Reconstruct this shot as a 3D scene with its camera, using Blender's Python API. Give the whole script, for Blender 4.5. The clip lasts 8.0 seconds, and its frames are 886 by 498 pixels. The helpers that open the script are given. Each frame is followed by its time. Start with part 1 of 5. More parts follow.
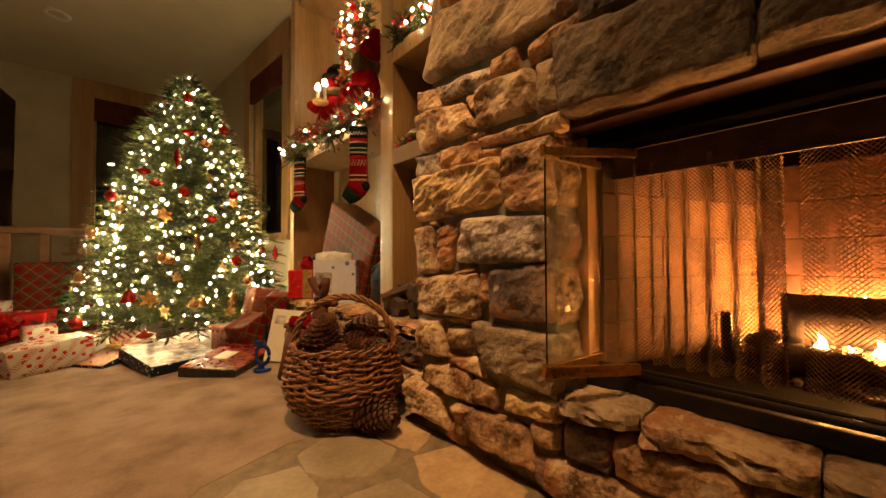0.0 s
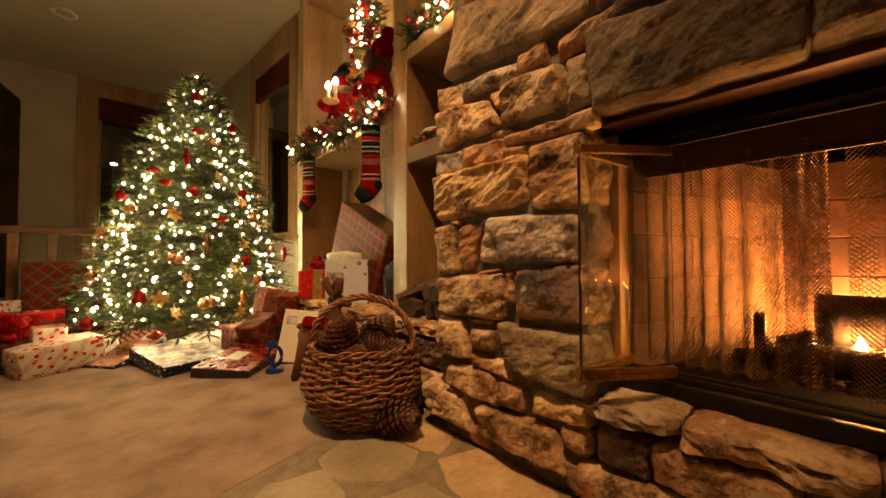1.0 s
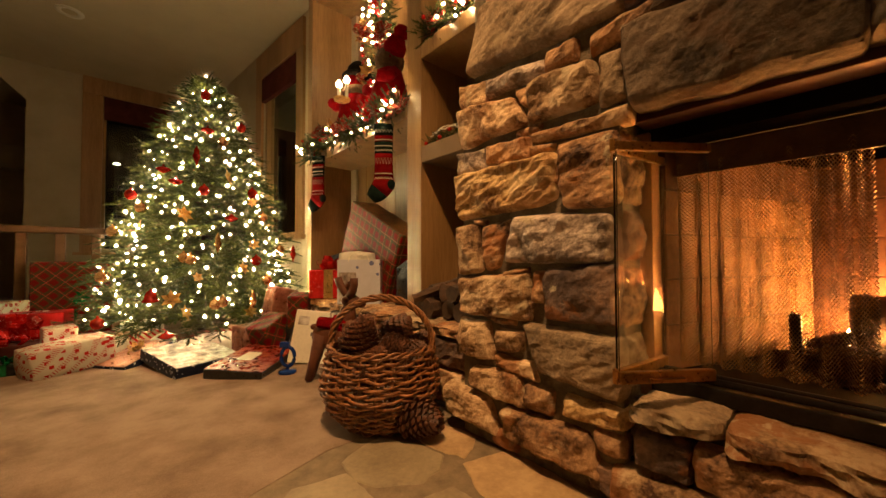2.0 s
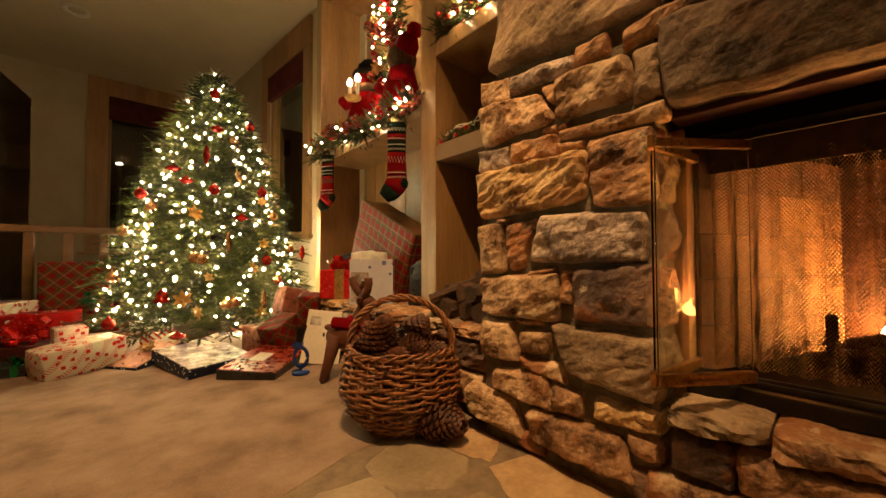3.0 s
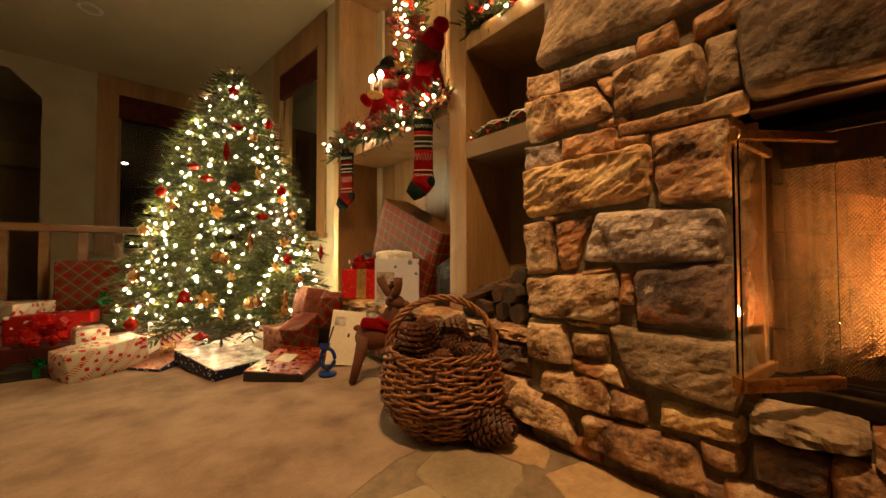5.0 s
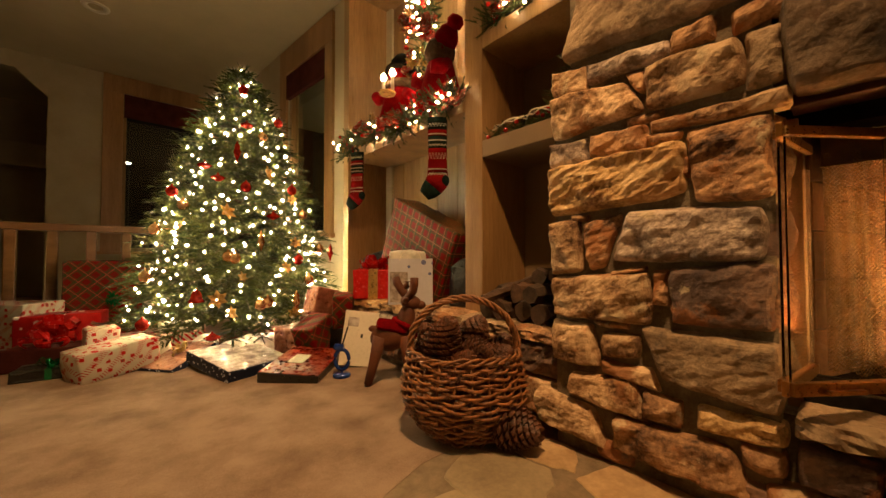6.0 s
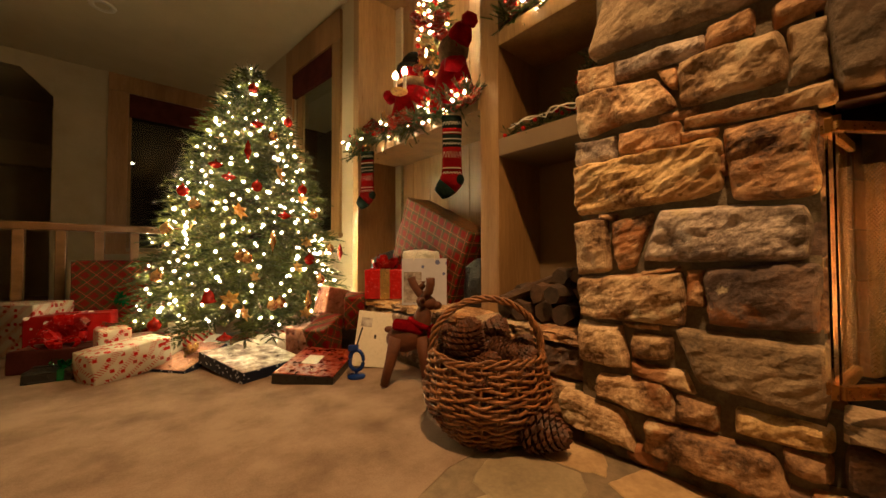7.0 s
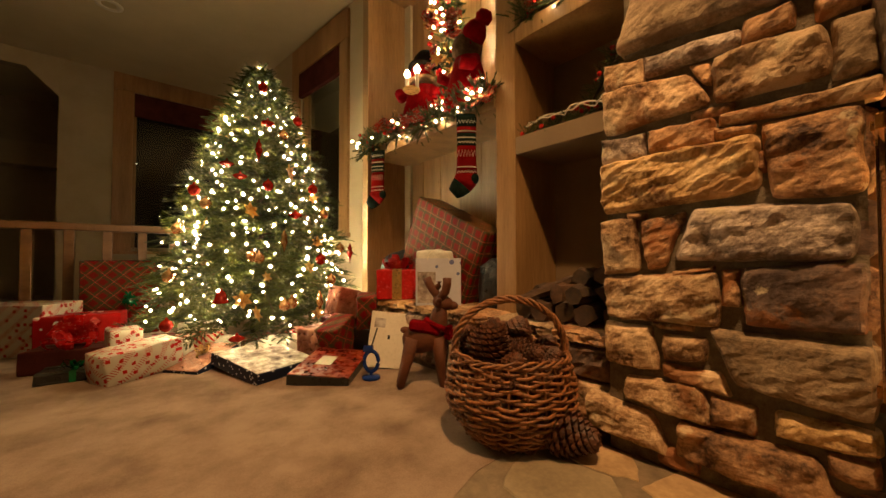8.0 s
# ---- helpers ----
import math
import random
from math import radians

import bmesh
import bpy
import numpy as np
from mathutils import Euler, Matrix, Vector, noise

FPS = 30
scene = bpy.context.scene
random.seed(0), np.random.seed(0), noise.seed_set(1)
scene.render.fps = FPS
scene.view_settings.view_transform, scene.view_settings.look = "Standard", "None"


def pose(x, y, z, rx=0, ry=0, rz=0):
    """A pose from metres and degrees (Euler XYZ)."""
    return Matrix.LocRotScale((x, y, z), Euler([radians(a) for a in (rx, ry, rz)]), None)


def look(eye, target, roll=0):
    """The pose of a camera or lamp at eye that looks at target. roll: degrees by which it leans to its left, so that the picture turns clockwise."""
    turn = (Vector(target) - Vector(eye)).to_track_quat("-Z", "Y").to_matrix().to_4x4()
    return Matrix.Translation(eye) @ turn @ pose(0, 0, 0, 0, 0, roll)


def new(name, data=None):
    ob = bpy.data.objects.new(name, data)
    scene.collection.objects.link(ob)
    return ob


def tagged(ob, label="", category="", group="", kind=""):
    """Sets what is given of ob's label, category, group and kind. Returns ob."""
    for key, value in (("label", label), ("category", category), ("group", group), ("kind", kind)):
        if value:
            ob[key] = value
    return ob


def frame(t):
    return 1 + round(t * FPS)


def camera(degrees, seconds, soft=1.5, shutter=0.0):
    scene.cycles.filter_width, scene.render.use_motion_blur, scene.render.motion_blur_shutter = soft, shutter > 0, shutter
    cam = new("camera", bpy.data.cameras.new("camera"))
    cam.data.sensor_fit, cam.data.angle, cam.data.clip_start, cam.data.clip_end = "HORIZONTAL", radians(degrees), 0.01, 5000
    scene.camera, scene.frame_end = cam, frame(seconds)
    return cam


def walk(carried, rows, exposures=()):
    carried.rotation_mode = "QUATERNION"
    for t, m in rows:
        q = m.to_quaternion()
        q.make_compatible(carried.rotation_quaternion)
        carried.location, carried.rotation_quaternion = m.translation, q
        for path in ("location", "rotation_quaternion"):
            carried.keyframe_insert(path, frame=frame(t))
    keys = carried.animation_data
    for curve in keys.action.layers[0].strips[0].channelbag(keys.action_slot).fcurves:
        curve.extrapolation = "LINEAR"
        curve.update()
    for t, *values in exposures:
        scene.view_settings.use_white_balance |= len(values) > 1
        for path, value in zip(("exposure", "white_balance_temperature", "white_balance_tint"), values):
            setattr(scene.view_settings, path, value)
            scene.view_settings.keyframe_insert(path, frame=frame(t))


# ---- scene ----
cam = camera(101.9, 8.0)
METRES, EYE, TILT, LEAN, TURN = 0.616, 0.605, 0.0, 0.0, -41.8
ROWS = [
    (0.0, 0.0, 0.0, 0.0, 0.01, 1.45, 0.23),
    (0.5, -0.0618, 0.0159, -0.0002, 0.05, 1.45, 0.21),
    (1.0, -0.1182, 0.0311, -0.0005, 0.09, 1.44, 0.2),
    (1.5, -0.1774, 0.0466, -0.0007, 0.14, 1.45, 0.18),
    (3.0, -0.3574, 0.0938, -0.0022, 0.28, 1.43, 0.16),
    (3.5, -0.417, 0.1103, -0.0029, 0.32, 1.41, 0.16),
    (4.0, -0.4778, 0.1257, -0.0038, 0.38, 1.43, 0.14),
    (4.5, -0.5372, 0.1414, -0.0045, 0.42, 1.42, 0.14),
    (6.0, -0.7199, 0.1903, -0.0071, 0.57, 1.42, 0.11),
    (6.5, -0.7809, 0.2061, -0.0081, 0.63, 1.44, 0.11),
    (7.0, -0.8438, 0.222, -0.0088, 0.66, 1.43, 0.11),
    (7.5, -0.9045, 0.2372, -0.0096, 0.7, 1.44, 0.1),
    (8.0, -0.9673, 0.2531, -0.0105, 0.74, 1.44, 0.11),
]
walk(cam, [(t, pose(0, 0, EYE, TILT, LEAN, TURN) @ pose(METRES * x, METRES * y, METRES * z, 90 + pitch, roll, yaw)) for t, x, y, z, yaw, pitch, roll in ROWS], [(0.0, -0.01), (3.5, -0.02), (8.0, -0.13)])

# ---- light ----
scene.view_settings.exposure = 0.0
world = bpy.data.worlds.new("night")
scene.world = world
world.use_nodes = True
world.node_tree.nodes["Background"].inputs[0].default_value = (1.0, 0.62, 0.32, 1)
world.node_tree.nodes["Background"].inputs[1].default_value = 0.004


def lamp(name, kind, power, colour, m, size=0.1, cone=90):
    d = bpy.data.lights.new(name, kind)
    d.energy, d.color = power, colour
    if kind == "AREA":
        d.shape, d.size = "DISK", size
    elif kind == "POINT":
        d.shadow_soft_size = size
    elif kind == "SPOT":
        d.shadow_soft_size, d.spot_size, d.spot_blend = size, radians(cone), 1.0
    ob = new(name, d)
    ob.matrix_world = m
    return ob


WARM = (1.0, 0.56, 0.22)
CEIL = 3.15
lamp("downlight_beam", "SPOT", 410, WARM, look((-0.18, 0.30, CEIL - 0.06), (0.36, 1.62, 0)), 0.04, 70)
lamp("downlight_beam", "SPOT", 55, WARM, look((-0.30, -2.2, CEIL - 0.06), (0.0, -1.6, 0)), 0.06, 120)


# ---- materials ----
def mat(name, dark, light, scale=6.0, rough=0.6, bump=0.15, fine=60.0, metal=0.0, stretch=(1, 1, 1), rand=0.12, third=None, spec=0.5, dist=0.01, coat=0.0, wide=0.14):
    m = bpy.data.materials.new(name)
    m.use_nodes = True
    nt = m.node_tree
    n, l = nt.nodes, nt.links
    b = n["Principled BSDF"]
    tc, oi, mp, ad = n.new("ShaderNodeTexCoord"), n.new("ShaderNodeObjectInfo"), n.new("ShaderNodeMapping"), n.new("ShaderNodeVectorMath")
    sc = n.new("ShaderNodeVectorMath")
    sc.operation = "SCALE"
    sc.inputs[0].default_value = (13.1, 7.7, 5.3)
    l.new(oi.outputs["Random"], sc.inputs["Scale"])
    l.new(tc.outputs["Object"], ad.inputs[0])
    l.new(sc.outputs[0], ad.inputs[1])
    mp.inputs["Scale"].default_value = stretch
    l.new(ad.outputs[0], mp.inputs[0])
    big, small = n.new("ShaderNodeTexNoise"), n.new("ShaderNodeTexNoise")
    big.inputs["Scale"].default_value, big.inputs["Detail"].default_value, big.inputs["Roughness"].default_value = scale, 6, 0.6
    small.inputs["Scale"].default_value, small.inputs["Detail"].default_value, small.inputs["Roughness"].default_value = fine, 5, 0.65
    for x in (big, small):
        l.new(mp.outputs[0], x.inputs["Vector"])
    mix = n.new("ShaderNodeMath")
    mix.operation = "MULTIPLY_ADD"
    mix.inputs[1].default_value = 0.35
    l.new(small.outputs[0], mix.inputs[0])
    sub = n.new("ShaderNodeMath")
    sub.operation = "MULTIPLY"
    sub.inputs[1].default_value = 0.68
    l.new(big.outputs[0], sub.inputs[0])
    l.new(sub.outputs[0], mix.inputs[2])
    ramp = n.new("ShaderNodeValToRGB")
    ramp.color_ramp.elements[0].position, ramp.color_ramp.elements[1].position = 0.5 - wide, 0.5 + wide
    ramp.color_ramp.elements[0].color, ramp.color_ramp.elements[1].color = (*dark, 1), (*light, 1)
    if third:
        e = ramp.color_ramp.elements.new(0.5)
        e.color = (*third, 1)
    l.new(mix.outputs[0], ramp.inputs[0])
    hv = n.new("ShaderNodeHueSaturation")
    mr = n.new("ShaderNodeMapRange")
    mr.inputs["To Min"].default_value, mr.inputs["To Max"].default_value = 1 - rand, 1 + rand
    l.new(oi.outputs["Random"], mr.inputs["Value"])
    l.new(mr.outputs[0], hv.inputs["Value"])
    l.new(ramp.outputs[0], hv.inputs["Color"])
    l.new(hv.outputs[0], b.inputs["Base Color"])
    rr = n.new("ShaderNodeMapRange")
    rr.inputs["To Min"].default_value, rr.inputs["To Max"].default_value = max(rough - 0.12, 0.03), min(rough + 0.12, 1)
    l.new(small.outputs[0], rr.inputs["Value"])
    l.new(rr.outputs[0], b.inputs["Roughness"])
    b.inputs["Metallic"].default_value = metal
    b.inputs["Specular IOR Level"].default_value = spec
    b.inputs["Coat Weight"].default_value = coat
    if bump:
        bp = n.new("ShaderNodeBump")
        bp.inputs["Strength"].default_value, bp.inputs["Distance"].default_value = bump, dist
        l.new(mix.outputs[0], bp.inputs["Height"])
        l.new(bp.outputs[0], b.inputs["Normal"])
    return m


def glow(name, colour, power):
    m = bpy.data.materials.new(name)
    m.use_nodes = True
    b = m.node_tree.nodes["Principled BSDF"]
    b.inputs["Base Color"].default_value = (*colour, 1)
    b.inputs["Emission Color"].default_value = (*colour, 1)
    b.inputs["Emission Strength"].default_value = power
    return m


def pane_mat(name, tint=(0.9, 1, 0.95), rough=0.0):
    m = bpy.data.materials.new(name)
    m.use_nodes = True
    b = m.node_tree.nodes["Principled BSDF"]
    b.inputs["Base Color"].default_value = (*tint, 1)
    b.inputs["Transmission Weight"].default_value = 1
    b.inputs["Roughness"].default_value = rough
    b.inputs["IOR"].default_value = 1.45
    return m


STONE = {
    "tan": mat("stone_tan", (0.085, 0.034, 0.016), (0.640, 0.455, 0.285), 9, 0.78, 0.9, 84, third=(0.390, 0.235, 0.125), rand=0.18, dist=0.010, wide=0.1),
    "grey": mat("stone_grey", (0.065, 0.042, 0.036), (0.580, 0.470, 0.400), 7, 0.75, 0.9, 84, third=(0.205, 0.150, 0.126), rand=0.12, dist=0.010, wide=0.12),
    "brown": mat("stone_brown", (0.050, 0.022, 0.014), (0.540, 0.315, 0.165), 9, 0.78, 0.9, 84, third=(0.290, 0.155, 0.080), rand=0.18, dist=0.010, wide=0.1),
    "gold": mat("stone_gold", (0.170, 0.071, 0.028), (0.760, 0.550, 0.310), 7, 0.75, 0.9, 84, third=(0.560, 0.355, 0.155), rand=0.1, dist=0.010, wide=0.1),
    "olive": mat("stone_olive", (0.100, 0.067, 0.043), (0.460, 0.330, 0.215), 6, 0.8, 0.9, 84, third=(0.290, 0.200, 0.122), rand=0.1, dist=0.010, wide=0.12),
    "dark": mat("stone_dark", (0.040, 0.021, 0.018), (0.260, 0.152, 0.106), 8, 0.8, 0.9, 84, third=(0.120, 0.076, 0.062), rand=0.15, dist=0.010, wide=0.12),
    # umber with shade in its colour, for stones the downlight hardly reaches
    "umber_shaded": mat("stone_umber_shaded", (0.04, 0.026, 0.018), (0.20, 0.135, 0.09), 7, 0.85, 0.9, 84, third=(0.115, 0.078, 0.05), rand=0.12, dist=0.010, wide=0.12),
}


def stains(m, colour, pale):
    """Rusty seams and pale lichen-like patches over a stone."""
    nt = m.node_tree
    n, l = nt.nodes, nt.links
    b = n["Principled BSDF"]
    out = b.inputs["Base Color"].links[0].from_socket
    vec = [x for x in n if x.type == "MAPPING"][0].outputs[0]
    for col, scale, lo, hi, amount in ((colour, 5.5, 0.54, 0.60, 0.8), (pale, 7.5, 0.60, 0.635, 0.65)):
        t, r, x, k = n.new("ShaderNodeTexNoise"), n.new("ShaderNodeMapRange"), n.new("ShaderNodeMixRGB"), n.new("ShaderNodeVectorMath")
        k.inputs[1].default_value = (scale, 2.0 * scale, -scale)
        l.new(vec, k.inputs[0])
        l.new(k.outputs[0], t.inputs["Vector"])
        t.inputs["Scale"].default_value, t.inputs["Detail"].default_value, t.inputs["Roughness"].default_value = scale, 7, 0.65
        r.inputs["From Min"].default_value, r.inputs["From Max"].default_value, r.inputs["To Max"].default_value = lo, hi, amount
        l.new(t.outputs[0], r.inputs["Value"])
        l.new(r.outputs[0], x.inputs[0])
        l.new(out, x.inputs[1])
        x.inputs[2].default_value = (*col, 1)
        out = x.outputs[0]
    l.new(out, b.inputs["Base Color"])


for key, rust in (("tan", (0.31, 0.12, 0.042)), ("grey", (0.10, 0.065, 0.045)), ("brown", (0.33, 0.125, 0.04)), ("gold", (0.36, 0.17, 0.055)), ("olive", (0.16, 0.09, 0.045)), ("dark", (0.30, 0.11, 0.035)), ("umber_shaded", (0.12, 0.06, 0.03))):
    stains(STONE[key], rust, (0.58, 0.47, 0.31) if key not in ("olive", "umber_shaded") else (0.36, 0.27, 0.17) if key == "olive" else (0.22, 0.15, 0.095))
MORTAR = mat("mortar", (0.09, 0.066, 0.045), (0.24, 0.19, 0.13), 20, 0.95, 0.8, 150)
PAVER = mat("paver_tan", (0.27, 0.165, 0.085), (0.50, 0.35, 0.20), 7, 0.6, 0.25, 60, rand=0.12)
PAVER_GREY = mat("paver_grey", (0.17, 0.13, 0.085), (0.33, 0.26, 0.17), 5, 0.55, 0.25, 60, rand=0.15)
GROUT = mat("grout", (0.15, 0.11, 0.072), (0.26, 0.195, 0.13), 20, 0.9, 0.5, 150)
CARPET = mat("carpet", (0.175, 0.114, 0.080), (0.345, 0.248, 0.188), 5.5, 0.95, 1.0, 330, spec=0.1, dist=0.008, wide=0.12)
PINE = mat("knotty_pine", (0.185, 0.096, 0.037), (0.33, 0.192, 0.083), 3, 0.32, 0.06, 30, stretch=(3, 3, 0.35), rand=0.1, coat=0.25)
TRIM = mat("stained_trim", (0.24, 0.12, 0.05), (0.38, 0.205, 0.095), 3, 0.4, 0.06, 30, stretch=(3, 3, 0.35), rand=0.08)
RAILWOOD = mat("rail_wood", (0.13, 0.055, 0.02), (0.21, 0.10, 0.04), 4, 0.4, 0.05, 40, stretch=(1, 3, 3), rand=0.08)
PLASTER = mat("plaster", (0.38, 0.31, 0.21), (0.45, 0.37, 0.26), 3, 0.9, 0.08, 120)
CREAMWALL = mat("cream_paint", (0.38, 0.32, 0.22), (0.44, 0.37, 0.26), 3, 0.8, 0.05, 120)
CEILING = mat("ceiling_paint", (0.46, 0.38, 0.25), (0.53, 0.44, 0.295), 2, 0.92, 0.08, 150)
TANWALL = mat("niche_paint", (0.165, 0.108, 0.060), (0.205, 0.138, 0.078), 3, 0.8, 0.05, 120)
BLACK = mat("black_iron", (0.010, 0.009, 0.008), (0.03, 0.027, 0.024), 12, 0.4, 0.1, 90, metal=0.6)
SOOT = mat("soot", (0.005, 0.004, 0.003), (0.014, 0.011, 0.009), 8, 0.95, 0.3, 60, spec=0.05)
BRASS = mat("brass", (0.26, 0.12, 0.035), (0.52, 0.27, 0.085), 12, 0.3, 0.04, 90, metal=1.0)
COPPER = mat("lintel_steel", (0.032, 0.007, 0.003), (0.075, 0.019, 0.007), 10, 0.6, 0.1, 70, metal=0.5)
FIREMORTAR = mat("fire_mortar", (0.055, 0.025, 0.012), (0.11, 0.055, 0.026), 20, 0.9, 0.2, 90)
SOOTBRICK = mat("sooty_brick", (0.03, 0.010, 0.005), (0.125, 0.05, 0.022), 8, 0.9, 0.3, 70, rand=0.15)
FIREBRICK = mat("fire_brick", (0.085, 0.034, 0.013), (0.24, 0.115, 0.05), 5, 0.9, 0.3, 70, rand=0.15)
MAROON = mat("maroon_cloth", (0.05, 0.012, 0.010), (0.10, 0.025, 0.02), 6, 0.8, 0.1, 90, spec=0.1)
NIGHT = mat("night_ground", (0.004, 0.004, 0.005), (0.008, 0.008, 0.01), 3, 0.9, 0)
GLASS = pane_mat("clear_glass")
NEEDLE = mat("fir_needles", (0.007, 0.015, 0.003), (0.082, 0.092, 0.020), 9, 0.5, 0, 60, rand=0.1, spec=0.22)
BARK = mat("bark", (0.022, 0.012, 0.007), (0.085, 0.047, 0.025), 20, 0.9, 0.6, 90)
WICKER = mat("wicker", (0.045, 0.014, 0.005), (0.37, 0.15, 0.052), 30, 0.5, 0.25, 120, rand=0.1)
CONE = mat("pine_cone", (0.018, 0.006, 0.003), (0.15, 0.050, 0.019), 25, 0.6, 0.3, 120, rand=0.15)
BULB = glow("bulb", (1.0, 0.745, 0.37), 710)


# ---- building helpers ----
def mesh_of(bm, name, smooth=False):
    me = bpy.data.meshes.new(name)
    bm.normal_update()
    bm.to_mesh(me)
    bm.free()
    if smooth:
        me.polygons.foreach_set("use_smooth", [True] * len(me.polygons))
    return me


def part(name, bm, material, parent=None, label="", m=None, smooth=False):
    ob = new(name, mesh_of(bm, name, smooth) if isinstance(bm, bmesh.types.BMesh) else bm)
    if material and not ob.data.materials:
        ob.data.materials.append(material)
    if m is not None:
        ob.matrix_basis = m
    ob.parent = parent
    if label:
        tagged(ob, label)
    return ob


def empty(name, m, label, category, group=""):
    ob = new(name)
    ob.empty_display_size = 0.05
    ob.matrix_basis = m
    return tagged(ob, label, category, group)


def box(sx, sy, sz, bevel=0.004, at=(0, 0, 0), bm=None, seg=2):
    """A bevelled box whose middle lies at `at`."""
    bm = bm or bmesh.new()
    r = bmesh.ops.create_cube(bm, size=1, matrix=Matrix.Translation(at) @ Matrix.Diagonal((sx, sy, sz, 1)))
    if bevel:
        es = list({e for v in r["verts"] for e in v.link_edges})
        bmesh.ops.bevel(bm, geom=es, offset=min(bevel, sx / 3, sy / 3, sz / 3), segments=seg, affect="EDGES", profile=0.6)
    return bm


def span(x0, x1, y0, y1, z0, z1, bevel=0.003, bm=None):
    return box(x1 - x0, y1 - y0, z1 - z0, bevel, ((x0 + x1) / 2, (y0 + y1) / 2, (z0 + z1) / 2), bm)


def tube(points, radius, sides=6, closed=False, bm=None, taper=None):
    """A round tube along points."""
    bm = bm or bmesh.new()
    n, rings = len(points), []
    ps = [Vector(p) for p in points]
    for i, p in enumerate(ps):
        a = ps[(i - 1) % n] if closed or i else ps[0]
        b = ps[(i + 1) % n] if closed or i < n - 1 else ps[-1]
        d = (b - a).normalized()
        u = d.cross(Vector((0, 0, 1)))
        u = u.normalized() if u.length > 0.05 else d.cross(Vector((1, 0, 0))).normalized()
        w = d.cross(u)
        r = radius * (taper(i / max(n - 1, 1)) if taper else 1)
        rings.append([bm.verts.new(p + (u * math.cos(k) + w * math.sin(k)) * r) for k in (2 * math.pi * j / sides for j in range(sides))])
    for i in range(n if closed else n - 1):
        q, s = rings[i], rings[(i + 1) % n]
        for j in range(sides):
            bm.faces.new((q[j], q[(j + 1) % sides], s[(j + 1) % sides], s[j]))
    if not closed:
        bm.faces.new(rings[0][::-1])
        bm.faces.new(rings[-1])
    return bm


def lathe(profile, steps=24, bm=None, at=(0, 0, 0)):
    bm = bm or bmesh.new()
    rings = []
    for r, z in profile:
        rings.append([bm.verts.new((at[0] + r * math.cos(a), at[1] + r * math.sin(a), at[2] + z)) for a in (2 * math.pi * i / steps for i in range(steps))])
    for q, s in zip(rings, rings[1:]):
        for j in range(steps):
            bm.faces.new((q[j], q[(j + 1) % steps], s[(j + 1) % steps], s[j]))
    if profile[0][0] > 1e-4:
        bm.faces.new(rings[0][::-1])
    if profile[-1][0] > 1e-4:
        bm.faces.new(rings[-1])
    bmesh.ops.remove_doubles(bm, verts=bm.verts, dist=1e-5)
    return bm


def structure(name, bm, material, label, category="wall"):
    return tagged(part(name, bm, material), label, category, kind="structure")


# ---- floor, walls, ceiling ----
structure("floor", span(-3.2, 2.6, -3.2, 7.4, -0.12, -0.012, 0), GROUT, "mortar bed under the stone paving and carpet", "floor")
carpet = bmesh.new()
edge = [(-3.2, -3.2), (-0.25, -3.2), (-0.12, 0.3), (0.02, 0.95), (0.16, 1.15), (0.40, 1.225), (0.74, 1.235), (0.95, 1.25), (0.95, 3.0), (1.5, 3.0), (1.5, 7.2), (-3.2, 7.2)]
ring = [carpet.verts.new((x, y, 0.0)) for x, y in edge]
face = carpet.faces.new(ring)
for v in bmesh.ops.extrude_face_region(carpet, geom=[face])["geom"]:
    if isinstance(v, bmesh.types.BMVert):
        v.co.z = -0.011
structure("carpet", carpet, CARPET, "beige mottled wall-to-wall carpet ending at the stone paving", "carpet")
structure("ceiling", span(-3.3, 2.7, -3.3, 7.5, CEIL, CEIL + 0.1, 0), CEILING, "smooth tan painted ceiling", "ceiling")
structure("wall_south", span(-3.3, 2.6, -3.3, -3.2, -0.1, CEIL, 0), PLASTER, "plain plaster wall")
structure("wall_west", span(-3.3, -3.2, -3.2, 7.2, -0.1, CEIL, 0), PLASTER, "plain plaster wall")

# far wall with a window and a chamfered opening
FAR = 7.1
structure("wall_north", span(-1.05, -0.52, FAR, FAR + 0.14, -0.1, CEIL, 0), PLASTER, "cream plaster wall beside a dark opening")
structure("wall_north_2", span(-3.2, -2.6, FAR, FAR + 0.14, -0.1, CEIL, 0), PLASTER, "cream plaster wall")
bm = bmesh.new()
prof = [(-2.6, CEIL), (-1.05, CEIL), (-1.05, 2.66), (-1.33, 2.95), (-2.32, 2.95), (-2.6, 2.66)]
front = bm.faces.new([bm.verts.new((x, FAR, z)) for x, z in prof])
for v in bmesh.ops.extrude_face_region(bm, geom=[front])["geom"]:
    if isinstance(v, bmesh.types.BMVert):
        v.co.y += 0.14
structure("wall_north_header", bm, PLASTER, "plaster header with chamfered corners over an opening")
structure("hall_wall", span(-3.2, -0.5, 9.2, 9.3, -0.1, CEIL, 0), PLASTER, "plaster wall of the dark hall beyond")
structure("hall_beam", span(-3.2, -0.62, 8.9, 9.2, 2.05, 2.42, 0.01), PLASTER, "plaster beam across the dark hall", "beam")
structure("hall_side", span(-0.6, -0.52, FAR + 0.14, 9.2, -0.1, CEIL, 0), PLASTER, "plaster side wall of the dark hall")
structure("hall_floor", span(-3.2, -0.5, 7.4, 9.3, -0.12, -0.01, 0), RAILWOOD, "wooden floor of the dark hall", "floor")
structure("hall_ceiling", span(-3.3, -0.5, 7.5, 9.3, CEIL, CEIL + 0.1, 0), CEILING, "ceiling of the dark hall", "ceiling")
